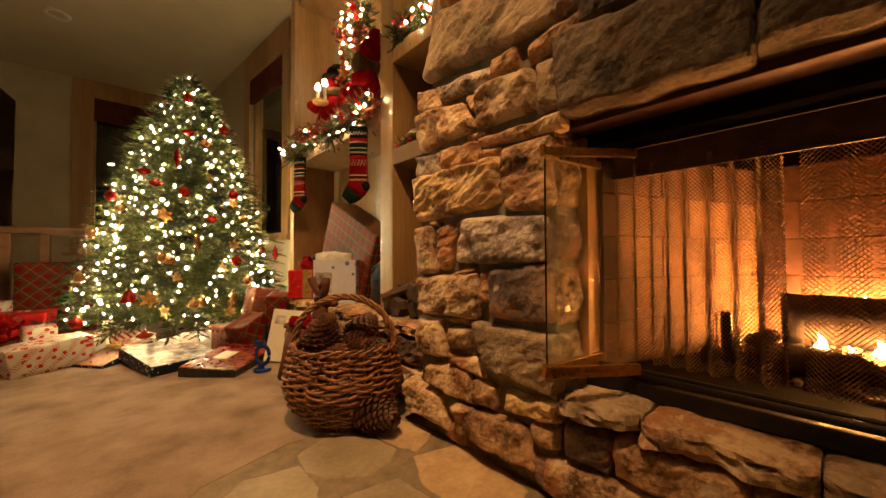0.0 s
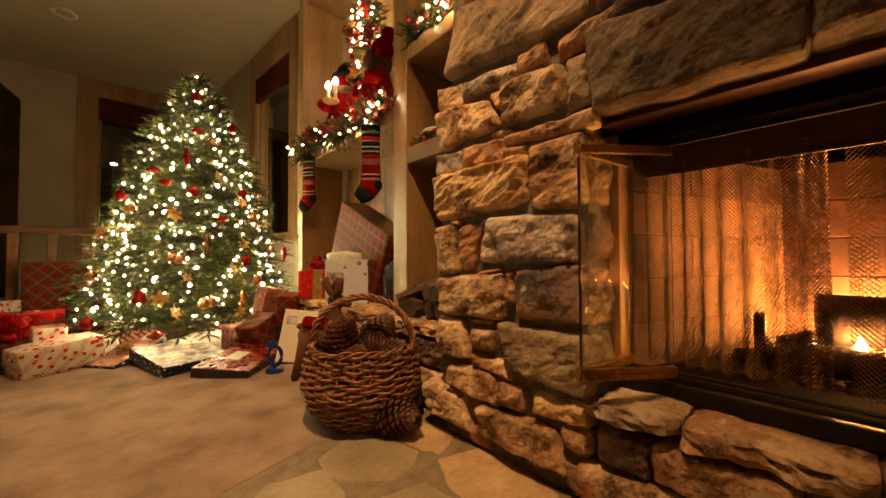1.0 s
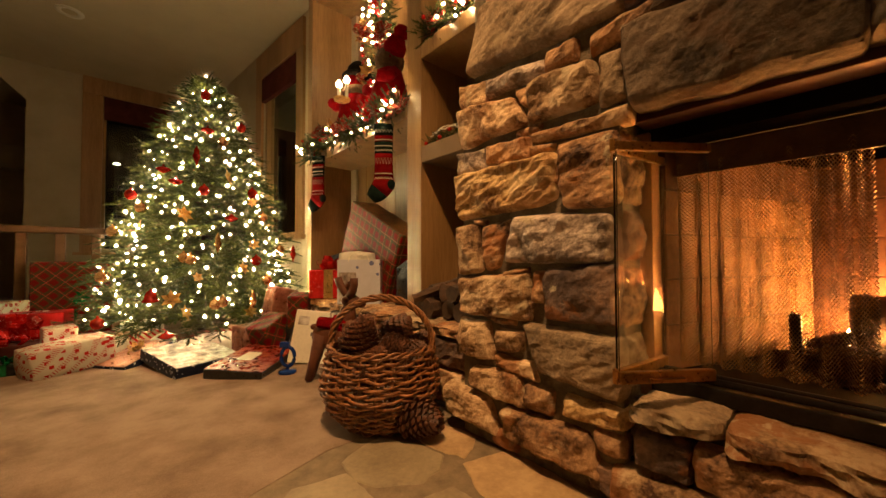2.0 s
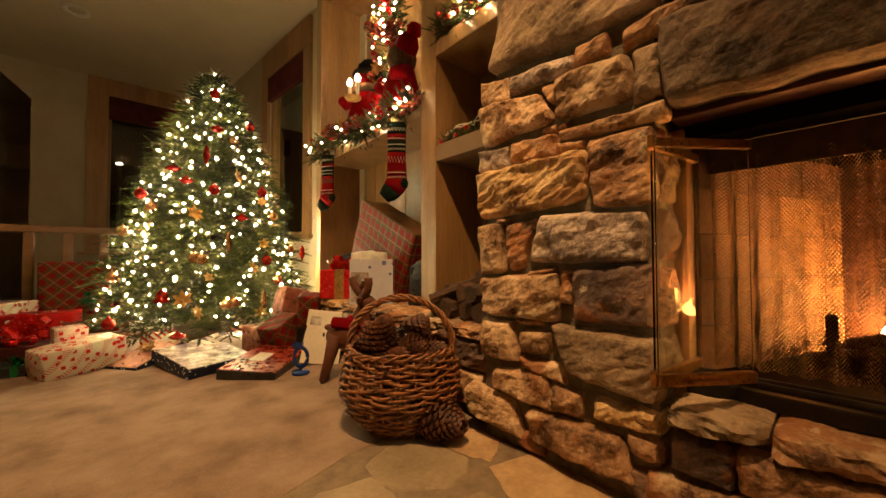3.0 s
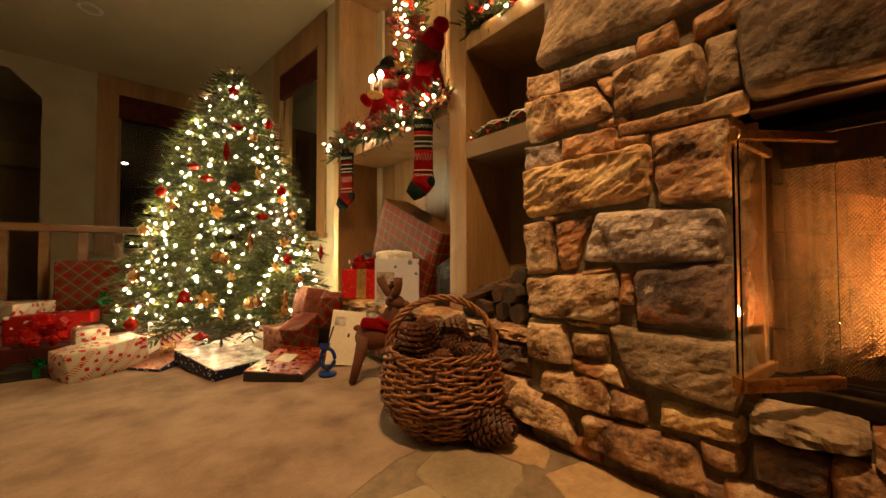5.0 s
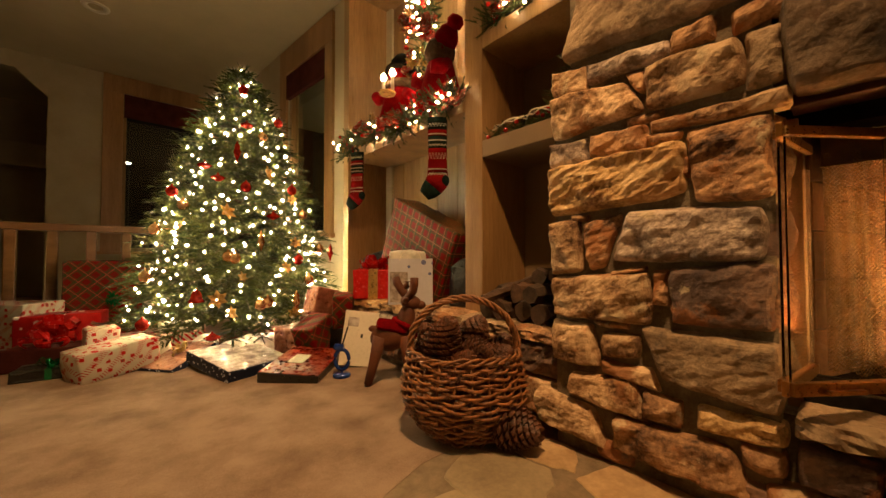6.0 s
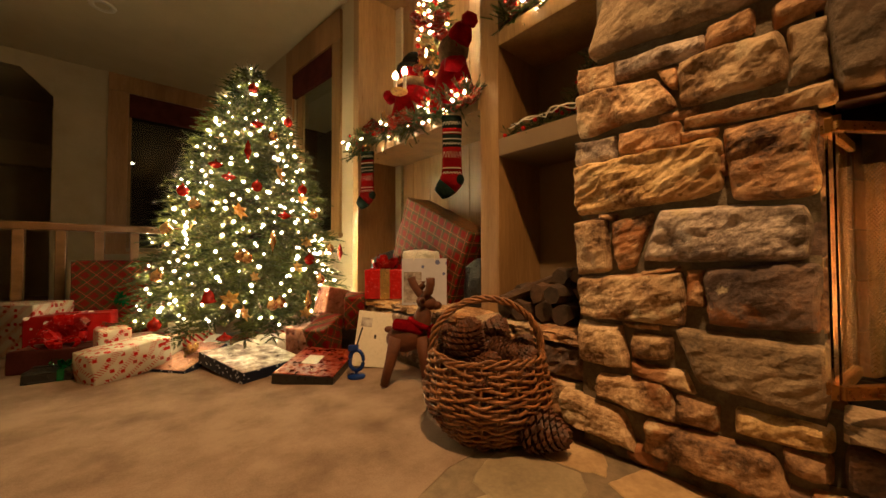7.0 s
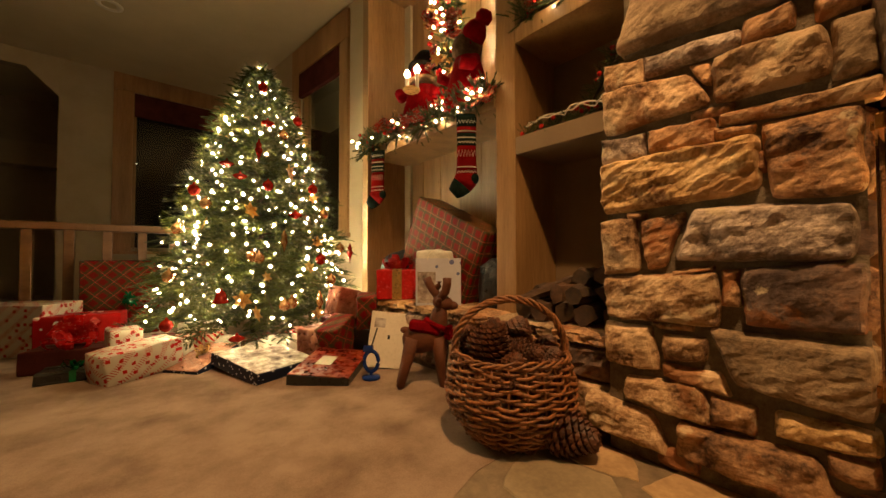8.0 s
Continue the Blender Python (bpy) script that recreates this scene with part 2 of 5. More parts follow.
structure("wall_north_sill", span(-0.52, 1.2, FAR, FAR + 0.14, -0.1, 0.75, 0), PLASTER, "plaster wall below the window")

win = empty("window_1", pose(0, FAR, 0), "tall night window in wide stained wood casing with dark blind", "window")
win["kind"] = "structure"
part("casing", span(-0.54, -0.33, -0.03, 0.02, 0.7, 2.91), TRIM, win)
part("casing", span(0.72, 0.95, -0.03, 0.02, 0.7, 2.91), TRIM, win)
part("casing", span(-0.54, 0.95, -0.035, 0.02, 2.91, CEIL - 0.003), TRIM, win)
part("sill", span(-0.6, 0.98, -0.07, 0.1, 0.66, 0.7), TRIM, win)
part("frame", span(-0.33, -0.295, 0.0, 0.09, 0.7, 2.91), PINE, win)
part("frame", span(0.69, 0.72, 0.0, 0.09, 0.7, 2.91), PINE, win)
part("frame", span(-0.295, 0.69, 0.0, 0.09, 0.7, 0.74), PINE, win)
part("blind", span(-0.32, 0.70, -0.028, 0.0, 2.58, 2.905), MAROON, win, "rolled dark maroon fabric blind")
part("pane", span(-0.295, 0.69, 0.06, 0.066, 0.74, 2.91, 0), GLASS, win).visible_shadow = False

# window wall, turned a few degrees off the chimney wall; local x runs along it, local y into the room
WT = pose(1.31, 3.6, 0, 0, 0, 96.5)
ww = empty("wall_east", WT, "wood-trimmed wall with a tall night window", "wall")
ww["kind"] = "structure"
part("wall_panel", span(-0.7, 0.24, -0.12, 0, -0.1, CEIL, 0), CREAMWALL, ww)
part("wall_panel", span(1.25, 3.7, -0.12, 0, -0.1, CEIL, 0), PLASTER, ww)
part("wall_panel", span(0.24, 1.25, -0.12, 0, -0.1, 0.85, 0), PLASTER, ww)
part("wall_panel", span(0.24, 1.25, -0.12, 0, 2.75, CEIL, 0), TRIM, ww)
w2 = empty("window_2", WT, "tall night window with stained wood casing and maroon blind", "window")
w2["kind"] = "structure"
part("casing", span(0.19, 0.34, 0.0, 0.03, 0.8, 2.80), PINE, w2)
part("casing", span(1.23, 1.40, 0.0, 0.03, 0.8, 2.80), TRIM, w2)
part("casing", span(0.19, 1.40, 0.0, 0.032, 2.80, 3.1), TRIM, w2)
part("sill", span(0.17, 1.42, -0.1, 0.05, 0.81, 0.85), PINE, w2)
part("frame", span(1.18, 1.23, -0.11, -0.02, 0.85, 2.75), PINE, w2)
part("frame", span(0.33, 0.37, -0.11, -0.02, 0.85, 2.75), PINE, w2)
part("frame", span(0.37, 1.18, -0.11, -0.02, 0.85, 0.89), PINE, w2)
part("blind", span(0.33, 1.23, -0.02, 0.028, 2.50, 2.78), MAROON, w2, "rolled maroon fabric blind")
part("pane", span(0.37, 1.18, -0.08, -0.074, 0.89, 2.75, 0), GLASS, w2).visible_shadow = False
structure("backdrop", span(-9, 9, 18.6, 18.7, -1, 9, 0), NIGHT, "black night outside the window", "night")
structure("backdrop_2", span(9.0, 9.1, -3, 18.6, -1, 9, 0), NIGHT, "black night outside the window", "night")

# ---- shelf wall beside the chimney: deep niches in a painted and pine-lined case ----
FX, BX = 1.066, 1.43
structure("wall_shelf_back", span(BX, BX + 0.1, 0.6, 3.2, -0.1, CEIL, 0), PINE, "pine boards lining the back of the niches")
case = empty("built_in_shelves", pose(0, 0, 0), "built-in pine shelf case with deep open niches", "shelves")
case["kind"] = "structure"
part("stile", span(FX, BX, 1.59, 1.712, 0.33, CEIL - 0.003), PINE, case)
part("side_panel", span(1.036, BX, 2.975, 3.06, 0.0, CEIL - 0.003), PINE, case)
part("top_panel", span(FX, BX, 1.712, 2.975, 2.705, CEIL - 0.003), PINE, case)
part("shelf", span(FX - 0.01, BX - 0.002, 1.712, 2.975, 1.364, 1.44, 0.006), PINE, case, "thick pine mantel shelf")
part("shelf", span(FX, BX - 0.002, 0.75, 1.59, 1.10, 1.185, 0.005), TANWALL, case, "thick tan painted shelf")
part("shelf", span(FX, BX - 0.002, 0.75, 1.59, 1.65, 1.735, 0.005), PINE, case, "thick pine shelf")
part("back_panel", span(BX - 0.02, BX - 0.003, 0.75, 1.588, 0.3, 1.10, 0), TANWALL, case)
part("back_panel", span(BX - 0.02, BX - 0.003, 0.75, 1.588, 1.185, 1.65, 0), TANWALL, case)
for i in range(6):
    part("board", span(BX - 0.018, BX - 0.002, 1.716 + i * 0.209, 1.716 + i * 0.209 + 0.205, 0.33, 2.70, 0.004), PINE, case)

# ---- chimney ----
SX = 0.835
CH = structure("wall_chimney", span(SX - 0.006, 1.06, 0.494, 1.04, -0.1, 1.22, 0), MORTAR, "rough split-stone chimney breast with recessed mortar")
part("core", span(SX - 0.006, 1.42, 0.46, 0.98, 1.22, CEIL - 0.003, 0), MORTAR, CH)
part("core", span(SX + 0.002, 1.42, -2.2, 0.46, 0.965, CEIL - 0.003, 0), MORTAR, CH)
part("core", span(SX + 0.002, 1.42, -2.2, -0.62, -0.1, 0.965, 0), MORTAR, CH)
part("core", span(SX + 0.03, 0.96, -0.62, 0.494, -0.1, 0.25, 0), MORTAR, CH)
part("core", span(1.06, BX - 0.025, 0.475, 1.03, -0.1, 1.22, 0), MORTAR, CH)
structure("wall_east_rest", span(1.42, 1.5, -3.2, -2.2, -0.1, CEIL, 0), PLASTER, "plain plaster wall")
structure("lintel", span(SX + 0.02, SX + 0.1, -0.62, 0.47, 0.935, 0.962, 0.003), COPPER, "rusty steel lintel over the fireplace opening", "lintel")


def rock(y, z, w, h, rt=0.0, rb=0.0, ll=0.0, lr=0.0, tone="tan", proud=0.03, face=SX, step=0.0056, rough=1.0, turn=0, parent=None, depth=0.05):
    """One split stone: its middle, size, the rise of its top and bottom edge, the lean of its ends."""
    w, h = w + 0.009, h + 0.007
    seed = Vector((y * 31.7, z * 17.3, w * 53.1))
    nu, nv = max(6, int(w / step)), max(5, int(h / step))
    rnd = random.Random(int(y * 7919 + z * 104729 + w * 1299709))
    planes = [(rnd.uniform(-0.10, 0.10), rnd.uniform(-0.16, 0.16), rnd.uniform(0.006, 0.014)) for _ in range(4)]
    key, lean = rnd.uniform(0, 900), rnd.uniform(-0.5, 0.5)

    def cleft(a, b, cell, k):
        """Flat facets meeting at sharp ridges."""
        p, r = a / (cell * 1.25) + lean * b / cell, b / cell - 0.3 * lean * a / cell
        i0, j0 = math.floor(p), math.floor(r)
        f, g = p - i0, r - j0

        def hgt(i, j):
            return (math.sin(i * 127.1 + j * 311.7 + key + k) * 43758.5453) % 1.0 - 0.5

        if f + g < 1:
            o = hgt(i0, j0)
            return o + f * (hgt(i0 + 1, j0) - o) + g * (hgt(i0, j0 + 1) - o)
        o = hgt(i0 + 1, j0 + 1)
        return o + (1 - f) * (hgt(i0, j0 + 1) - o) + (1 - g) * (hgt(i0 + 1, j0) - o)

    bm = bmesh.new()
    grid = []
    e = 0.007
    for i in range(nu + 1):
        row = []
        for j in range(nv + 1):
            u, v = i / nu * 2 - 1, j / nv * 2 - 1
            # rounded outline
            k = 1 - 0.06 * (abs(u) ** 5) * (abs(v) ** 5)
            top, bot = h / 2 + rt * u / 2, -h / 2 + rb * u / 2
            zz = bot + (top - bot) * (v * k + 1) / 2
            le, re = ll * v / 2, lr * v / 2
            yy = (w / 2 + le) + (-w + re - le) * (u * k + 1) / 2
            wob = Vector((yy * 14, zz * 14, 0)) + seed
            yy += e * noise.noise(wob) * abs(u)
            zz += e * noise.noise(wob + Vector((9, 4, 2))) * abs(v)
            du, dv = (1 - abs(u)) * w / 2, (1 - abs(v)) * h / 2
            q = Vector((yy * 1.0, zz * 1.7, 0)) + seed
            d = max(0.0, min(du, dv) + 0.006 * noise.noise(q * 24) - 0.001)
            rim = 1 - math.exp(-d / 0.0045)
            facet = min(p[2] + p[0] * yy + p[1] * zz for p in planes)
            wy = yy + 0.008 * noise.noise(q * 20) + 0.0025 * noise.noise(q * 50)
            wz = zz + 0.006 * noise.noise(q * 20 + Vector((3, 8, 0))) + 0.002 * noise.noise(q * 50 + Vector((1, 2, 0)))
            rug = 0.018 * cleft(wy, wz, 0.046, 0) + 0.011 * cleft(wy, wz, 0.021, 5) + 0.0035 * cleft(yy, zz, 0.010, 9)
            rug += 0.0012 * noise.noise(q * 50) + 0.0012 * noise.noise(q * 110)
            x = -(proud * (0.2 + 0.8 * rim) + rough * rim * (rug + max(facet, -0.02)))
            row.append(bm.verts.new((x, yy, zz)))
        grid.append(row)
    for i in range(nu):
        for j in range(nv):
            bm.faces.new((grid[i][j], grid[i][j + 1], grid[i + 1][j + 1], grid[i + 1][j]))
    loop = [grid[i][0] for i in range(nu + 1)] + [grid[nu][j] for j in range(1, nv + 1)] + [grid[i][nv] for i in range(nu - 1, -1, -1)] + [grid[0][j] for j in range(nv - 1, 0, -1)]
    back = [bm.verts.new((depth * 0.5, p.co.y, p.co.z)) for p in loop]
    for i in range(len(loop)):
        k = (i + 1) % len(loop)
        bm.faces.new((loop[i], loop[k], back[k], back[i]))
    bmesh.ops.recalc_face_normals(bm, faces=bm.faces)
    ob = part("stone", bm, STONE[tone], parent or CH, "", Matrix.Translation((face, y, z)) @ pose(0, 0, 0, 0, 0, turn))
    return ob


# upper courses
rock(0.718, 1.318, 0.50, 0.19, -0.10, -0.03, -0.07, -0.02, "olive", 0.045, rough=0.6)
rock(0.980, 1.165, 0.112, 0.084, -0.025, -0.015, tone="tan")
rock(0.808, 1.163, 0.225, 0.050, -0.025, -0.006, tone="grey", proud=0.028)
rock(0.643, 1.165, 0.090, 0.058, 0.006, 0.002, tone="brown")
rock(0.450, 1.172, 0.225, 0.044, 0.02, 0.045, tone="brown")
rock(0.422, 1.235, 0.10, 0.040, -0.02, 0.0, tone="dark")
rock(0.649, 1.064, 0.208, 0.118, -0.014, 0.0, 0, 0.01, "tan", 0.04)
rock(0.505, 1.055, 0.062, 0.128, -0.005, 0.007, tone="olive")
rock(0.778, 1.096, 0.036, 0.058, -0.01, -0.02, 0.03, 0, "brown", 0.02)
rock(0.913, 1.060, 0.258, 0.118, -0.022, 0.017, 0, 0.05, "tan", 0.04)
rock(0.603, 0.955, 0.275, 0.034, 0.004, -0.006, tone="tan", proud=0.03)
rock(0.758, 0.987, 0.088, 0.020, tone="brown", proud=0.02)
rock(0.985, 0.937, 0.124, 0.074, -0.006, 0, tone="grey")
rock(0.833, 0.938, 0.158, 0.066, -0.011, -0.004, tone="brown")
rock(0.711, 0.921, 0.074, 0.022, -0.008, 0, tone="brown", proud=0.018)
# middle courses
rock(0.855, 0.825, 0.385, 0.150, 0.008, 0.026, tone="gold", proud=0.045, rough=1.3)
rock(0.573, 0.832, 0.152, 0.186, 0, -0.008, 0.017, 0, "brown", 0.035)
rock(0.659, 0.835, 0.022, 0.052, tone="brown", proud=0.018)
rock(0.668, 0.657, 0.312, 0.132, -0.02, 0.004, -0.055, 0.005, "grey", 0.045, rough=1.2)
rock(0.999, 0.635, 0.104, 0.166, 0, 0.018, 0, 0.012, "tan")
rock(0.888, 0.643, 0.080, 0.142, 0.022, 0.014, 0.02, -0.05, "brown")
rock(0.945, 0.722, 0.055, 0.018, tone="brown", proud=0.018)
rock(0.805, 0.562, 0.094, 0.014, 0.02, 0.02, tone="brown", proud=0.02)
rock(0.896, 0.481, 0.290, 0.134, 0.024, 0.006, tone="tan", proud=0.04)
rock(0.724, 0.519, 0.036, 0.090, tone="brown")
rock(0.599, 0.506, 0.198, 0.146, 0.014, 0.001, 0.01, 0, "dark", 0.04, rough=0.75)
rock(0.860, 0.405, 0.10, 0.014, tone="brown", proud=0.02)
# lower courses
rock(0.974, 0.332, 0.140, 0.124, 0.003, 0.004, 0.004, 0.019, "tan", 0.04)
rock(0.832, 0.347, 0.096, 0.068, 0.007, 0.011, tone="tan")
rock(0.618, 0.338, 0.254, 0.142, 0.003, -0.026, 0.06, -0.008, "olive", 0.045, rough=0.7)
rock(0.811, 0.273, 0.140, 0.044, 0.004, -0.02, 0, 0.02, "tan")
rock(0.883, 0.202, 0.200, 0.084, 0.02, -0.025, 0, 0.04, "tan", 0.04)
rock(0.725, 0.196, 0.092, 0.070, 0.0, 0.008, tone="brown")
rock(0.567, 0.207, 0.152, 0.052, 0.0, 0.01, tone="gold")
rock(0.998, 0.100, 0.206, 0.105, -0.01, -0.01, 0.01, 0.05, "tan", 0.05)
rock(0.704, 0.098, 0.290, 0.098, 0.01, 0.0, 0.0, 0.04, "brown", 0.05)
rock(0.527, 0.146, 0.066, 0.046, tone="brown", proud=0.028)
rock(0.85, 0.035, 0.10, 0.05, tone="dark", proud=0.02)
rock(0.535, 0.055, 0.085, 0.075, tone="dark", proud=0.028)
# over the opening; the umber stones have the beam's fall-off painted in
rock(0.283, 1.042, 0.375, 0.182, -0.05, -0.004, 0.02, 0, "umber_shaded", 0.055, rough=0.65)
rock(0.020, 1.000, 0.145, 0.085, 0.006, -0.005, tone="umber_shaded", proud=0.05)
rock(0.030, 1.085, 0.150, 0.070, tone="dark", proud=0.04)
rock(-0.17, 1.030, 0.22, 0.13, tone="umber_shaded", proud=0.05)
rock(-0.42, 1.040, 0.26, 0.14, tone="tan", proud=0.05)
# hearth front below the opening
rock(0.235, 0.168, 0.23, 0.085, 0.008, 0.012, tone="brown", proud=0.03)
rock(0.412, 0.160, 0.11, 0.08, tone="dark", proud=0.03)
rock(0.02, 0.165, 0.19, 0.085, tone="tan", proud=0.03)
rock(0.385, 0.062, 0.27, 0.092, 0.01, 0.0, tone="tan", proud=0.04)
rock(0.10, 0.062, 0.27, 0.092, tone="brown", proud=0.04)
rock(-0.18, 0.062, 0.26, 0.092, tone="tan", proud=0.04)
rock(-0.20, 0.165, 0.22, 0.085, tone="olive", proud=0.03)
rock(-0.45, 0.11, 0.25, 0.19, tone="brown", proud=0.03)


def slab(x0, x1, y, w, z, h, tone, parent=None, skew=0.0):
    """A rough slab with a split edge, lying flat."""
    bm = bmesh.new()
    nu, nv = int(w / 0.008), max(8, int((x1 - x0) / 0.009))
    sd = Vector((y * 11.3, z * 5.1, w * 3.3))
    rows = []
    for i in range(nu + 1):
        u = i / nu * 2 - 1
        yy = u * w / 2
        front = x0 + 0.018 * noise.noise(Vector((yy * 9, 0, 0)) + sd) + 0.012 * noise.noise(Vector((yy * 34, 0, 0)) + sd) + 0.005 * noise.noise(Vector((yy * 90, 0, 0)) + sd) + 0.03 * abs(u) ** 8 + skew * u
        col = [bm.verts.new((x1, yy, -h)), bm.verts.new((front + 0.03, yy, -h))]
        for a in (-0.75, -0.5, -0.3, -0.1, 0.08):
            col.append(bm.verts.new((front - 0.012 + 0.022 * noise.noise(Vector((yy * 22, a * 5, 3)) + sd), yy, h * (a - 0.15) + 0.006 * noise.noise(Vector((yy * 30, a * 7, 9)) + sd))))
        for j in range(nv + 1):
            x = front + 0.004 + (x1 - front) * j / nv
            drop = 0.009 * math.exp(-j / 1.3) + 0.006 * abs(u) ** 10
            col.append(bm.verts.new((x, yy, 0.008 * noise.noise(Vector((x * 18, yy * 10, 7)) + sd) + 0.005 * noise.noise(Vector((x * 45, yy * 30, 7)) + sd) + 0.003 * noise.noise(Vector((x * 110, yy * 80, 7)) + sd) - drop)))
        rows.append(col)
    for q, s in zip(rows, rows[1:]):
        for j in range(len(q) - 1):
            bm.faces.new((q[j], q[j + 1], s[j + 1], s[j]))
    bm.faces.new(rows[0])
    bm.faces.new(rows[-1][::-1])
    bmesh.ops.recalc_face_normals(bm, faces=bm.faces)
    return part("slab", bm, STONE[tone], parent or CH, "", Matrix.Translation((0, y, z)))


slab(0.795, 0.955, 0.385, 0.17, 0.272, 0.045, "olive", skew=-0.01)
slab(0.800, 0.955, 0.165, 0.262, 0.266, 0.045, "tan")
slab(0.800, 0.955, -0.085, 0.23, 0.266, 0.045, "olive")
slab(0.800, 0.955, -0.35, 0.29, 0.266, 0.045, "tan")

# raised stone ledge below the niches
LEDGE = structure("ledge", span(0.90, 1.425, 1.04, 3.0, -0.1, 0.30, 0), MORTAR, "low raised stone ledge below the niches", "ledge")
yy = 1.045
for i, w in enumerate((0.24, 0.33, 0.28, 0.36, 0.30, 0.44)):
    slab(0.868, 1.42, yy + w / 2, w - 0.012, 0.335, 0.04, ("brown", "olive", "brown", "tan", "gold", "olive")[i], LEDGE)
    rock(yy + w / 2, 0.232, w - 0.02, 0.11, tone=("dark", "tan", "brown", "grey", "tan", "brown")[i], face=0.895, parent=LEDGE)
    rock(yy + w * 0.45, 0.100, w * 0.9, 0.13, tone=("tan", "brown", "tan", "dark", "brown", "tan")[i], face=0.895, parent=LEDGE)
    yy += w

# jamb stones that return into the opening
for z, h, tone in ((0.83, 0.19, "brown"), (0.66, 0.13, "dark"), (0.505, 0.15, "brown"), (0.345, 0.14, "olive")):
    o = rock(0, 0, 0.10, h - 0.012, tone=tone, proud=0.016, face=0, depth=0.03)
    o.matrix_basis = Matrix.Translation((0.882, 0.497, z)) @ pose(0, 0, 0, 0, 0, 90)
# end of the chimney towards the niche
for z, h, tone in ((1.165, 0.10, "tan"), (1.05, 0.12, "brown"), (0.935, 0.09, "grey"), (0.825, 0.13, "gold"), (0.64, 0.19, "tan"), (0.48, 0.13, "tan"), (0.37, 0.07, "brown")):
    o = rock(0, 0, 0.19, h - 0.012, tone=tone, proud=0.012, face=0, depth=0.03)
    o.matrix_basis = Matrix.Translation((0.945, 1.035, z)) @ pose(0, 0, 0, 0, 0, -90)

# the rest of the chimney, above and beside what is passed closely
rr = random.Random(5)
zz = 1.44
while zz < CEIL - 0.1:
    h = min(rr.uniform(0.10, 0.2), CEIL - 0.02 - zz)
    y = 0.93
    while y > -2.1:
        w = rr.uniform(0.16, 0.42)
        rock(y - w / 2, zz + h / 2, w - 0.014, h - 0.014, tone=rr.choice(("tan", "brown", "grey", "olive", "gold")), step=0.03, proud=0.035)
        y -= w
    zz += h
zz = 0.0
while zz < 1.43:
    h = min(rr.uniform(0.10, 0.2), 1.44 - zz)
    y = -0.62 if zz < 1.0 else -0.56
    while y > -2.1:
        w = rr.uniform(0.16, 0.42)
        rock(y - w / 2, zz + h / 2, w - 0.014, h - 0.014, tone=rr.choice(("tan", "brown", "grey", "olive", "gold")), step=0.03, proud=0.035)
        y -= w
    zz += h
for y, w, z, h, tone in ((0.30, 0.24, 1.19, 0.06, "umber_shaded"), (0.07, 0.2, 1.17, 0.08, "dark"), (-0.15, 0.22, 1.16, 0.09, "grey"), (-0.41, 0.27, 1.16, 0.09, "olive"), (0.36, 0.16, 1.32, 0.13, "brown"), (0.17, 0.2, 1.32, 0.18, "tan"), (-0.06, 0.24, 1.31, 0.2, "olive"), (-0.32, 0.26, 1.31, 0.18, "brown")):
    rock(y, z, w, h, tone=tone, step=0.014)

# ---- firebox ----
fb = empty("firebox", pose(0, 0, 0), "brick-lined firebox glowing from a wood fire", "fireplace")
fb["kind"] = "structure"
FZ = 0.305
part("hearth_floor", span(0.96, 1.75, -0.68, 0.47, FZ - 0.08, FZ, 0), SOOT, fb, "sooty firebox floor")
part("hood", span(0.98, 1.75, -0.66, 0.47, 0.99, 1.05, 0), SOOT, fb)
part("throat", span(0.945, 1.06, -0.62, 0.475, 0.90, 0.985, 0.002), SOOT, fb)
part("backing", span(1.642, 1.75, -0.66, 0.50, FZ, 0.905, 0), FIREMORTAR, fb)
part("backing", span(1.66, 1.75, -0.66, 0.50, 0.905, 0.99, 0), SOOT, fb)
part("chamber_side", span(1.0, 1.66, 0.46, 0.475, 0.905, 0.99, 0), SOOT, fb)
bm = bmesh.new()
v = [bm.verts.new((x, y, z)) for z in (FZ, 0.905) for x, y in ((0.996, 0.4525), (1.66, 0.2015), (1.66, 0.47), (0.996, 0.48))]
for q in ((0, 1, 2, 3), (7, 6, 5, 4), (0, 4, 5, 1), (1, 5, 6, 2), (2, 6, 7, 3), (3, 7, 4, 0)):
    bm.faces.new([v[i] for i in q])
part("side_backing", bm, FIREMORTAR, fb)
bm = bmesh.new()
v = [bm.verts.new((x, y, z)) for z in (FZ, 0.905) for x, y in ((0.98, -0.62), (1.66, -0.38), (1.66, -0.62), (0.98, -0.64))]
for q in ((0, 1, 2, 3), (7, 6, 5, 4), (0, 4, 5, 1), (1, 5, 6, 2), (2, 6, 7, 3), (3, 7, 4, 0)):
    bm.faces.new([v[i] for i in q])
part("side_backing", bm, FIREMORTAR, fb)
BH, BL = 0.12, 0.235
brick_me = mesh_of(box(BL - 0.003, 0.03, BH - 0.003, 0.002, seg=1), "brick")
brick_me.materials.append(FIREBRICK)
back_me = brick_me.copy()
back_me.materials.clear()
back_me.materials.append(SOOTBRICK)


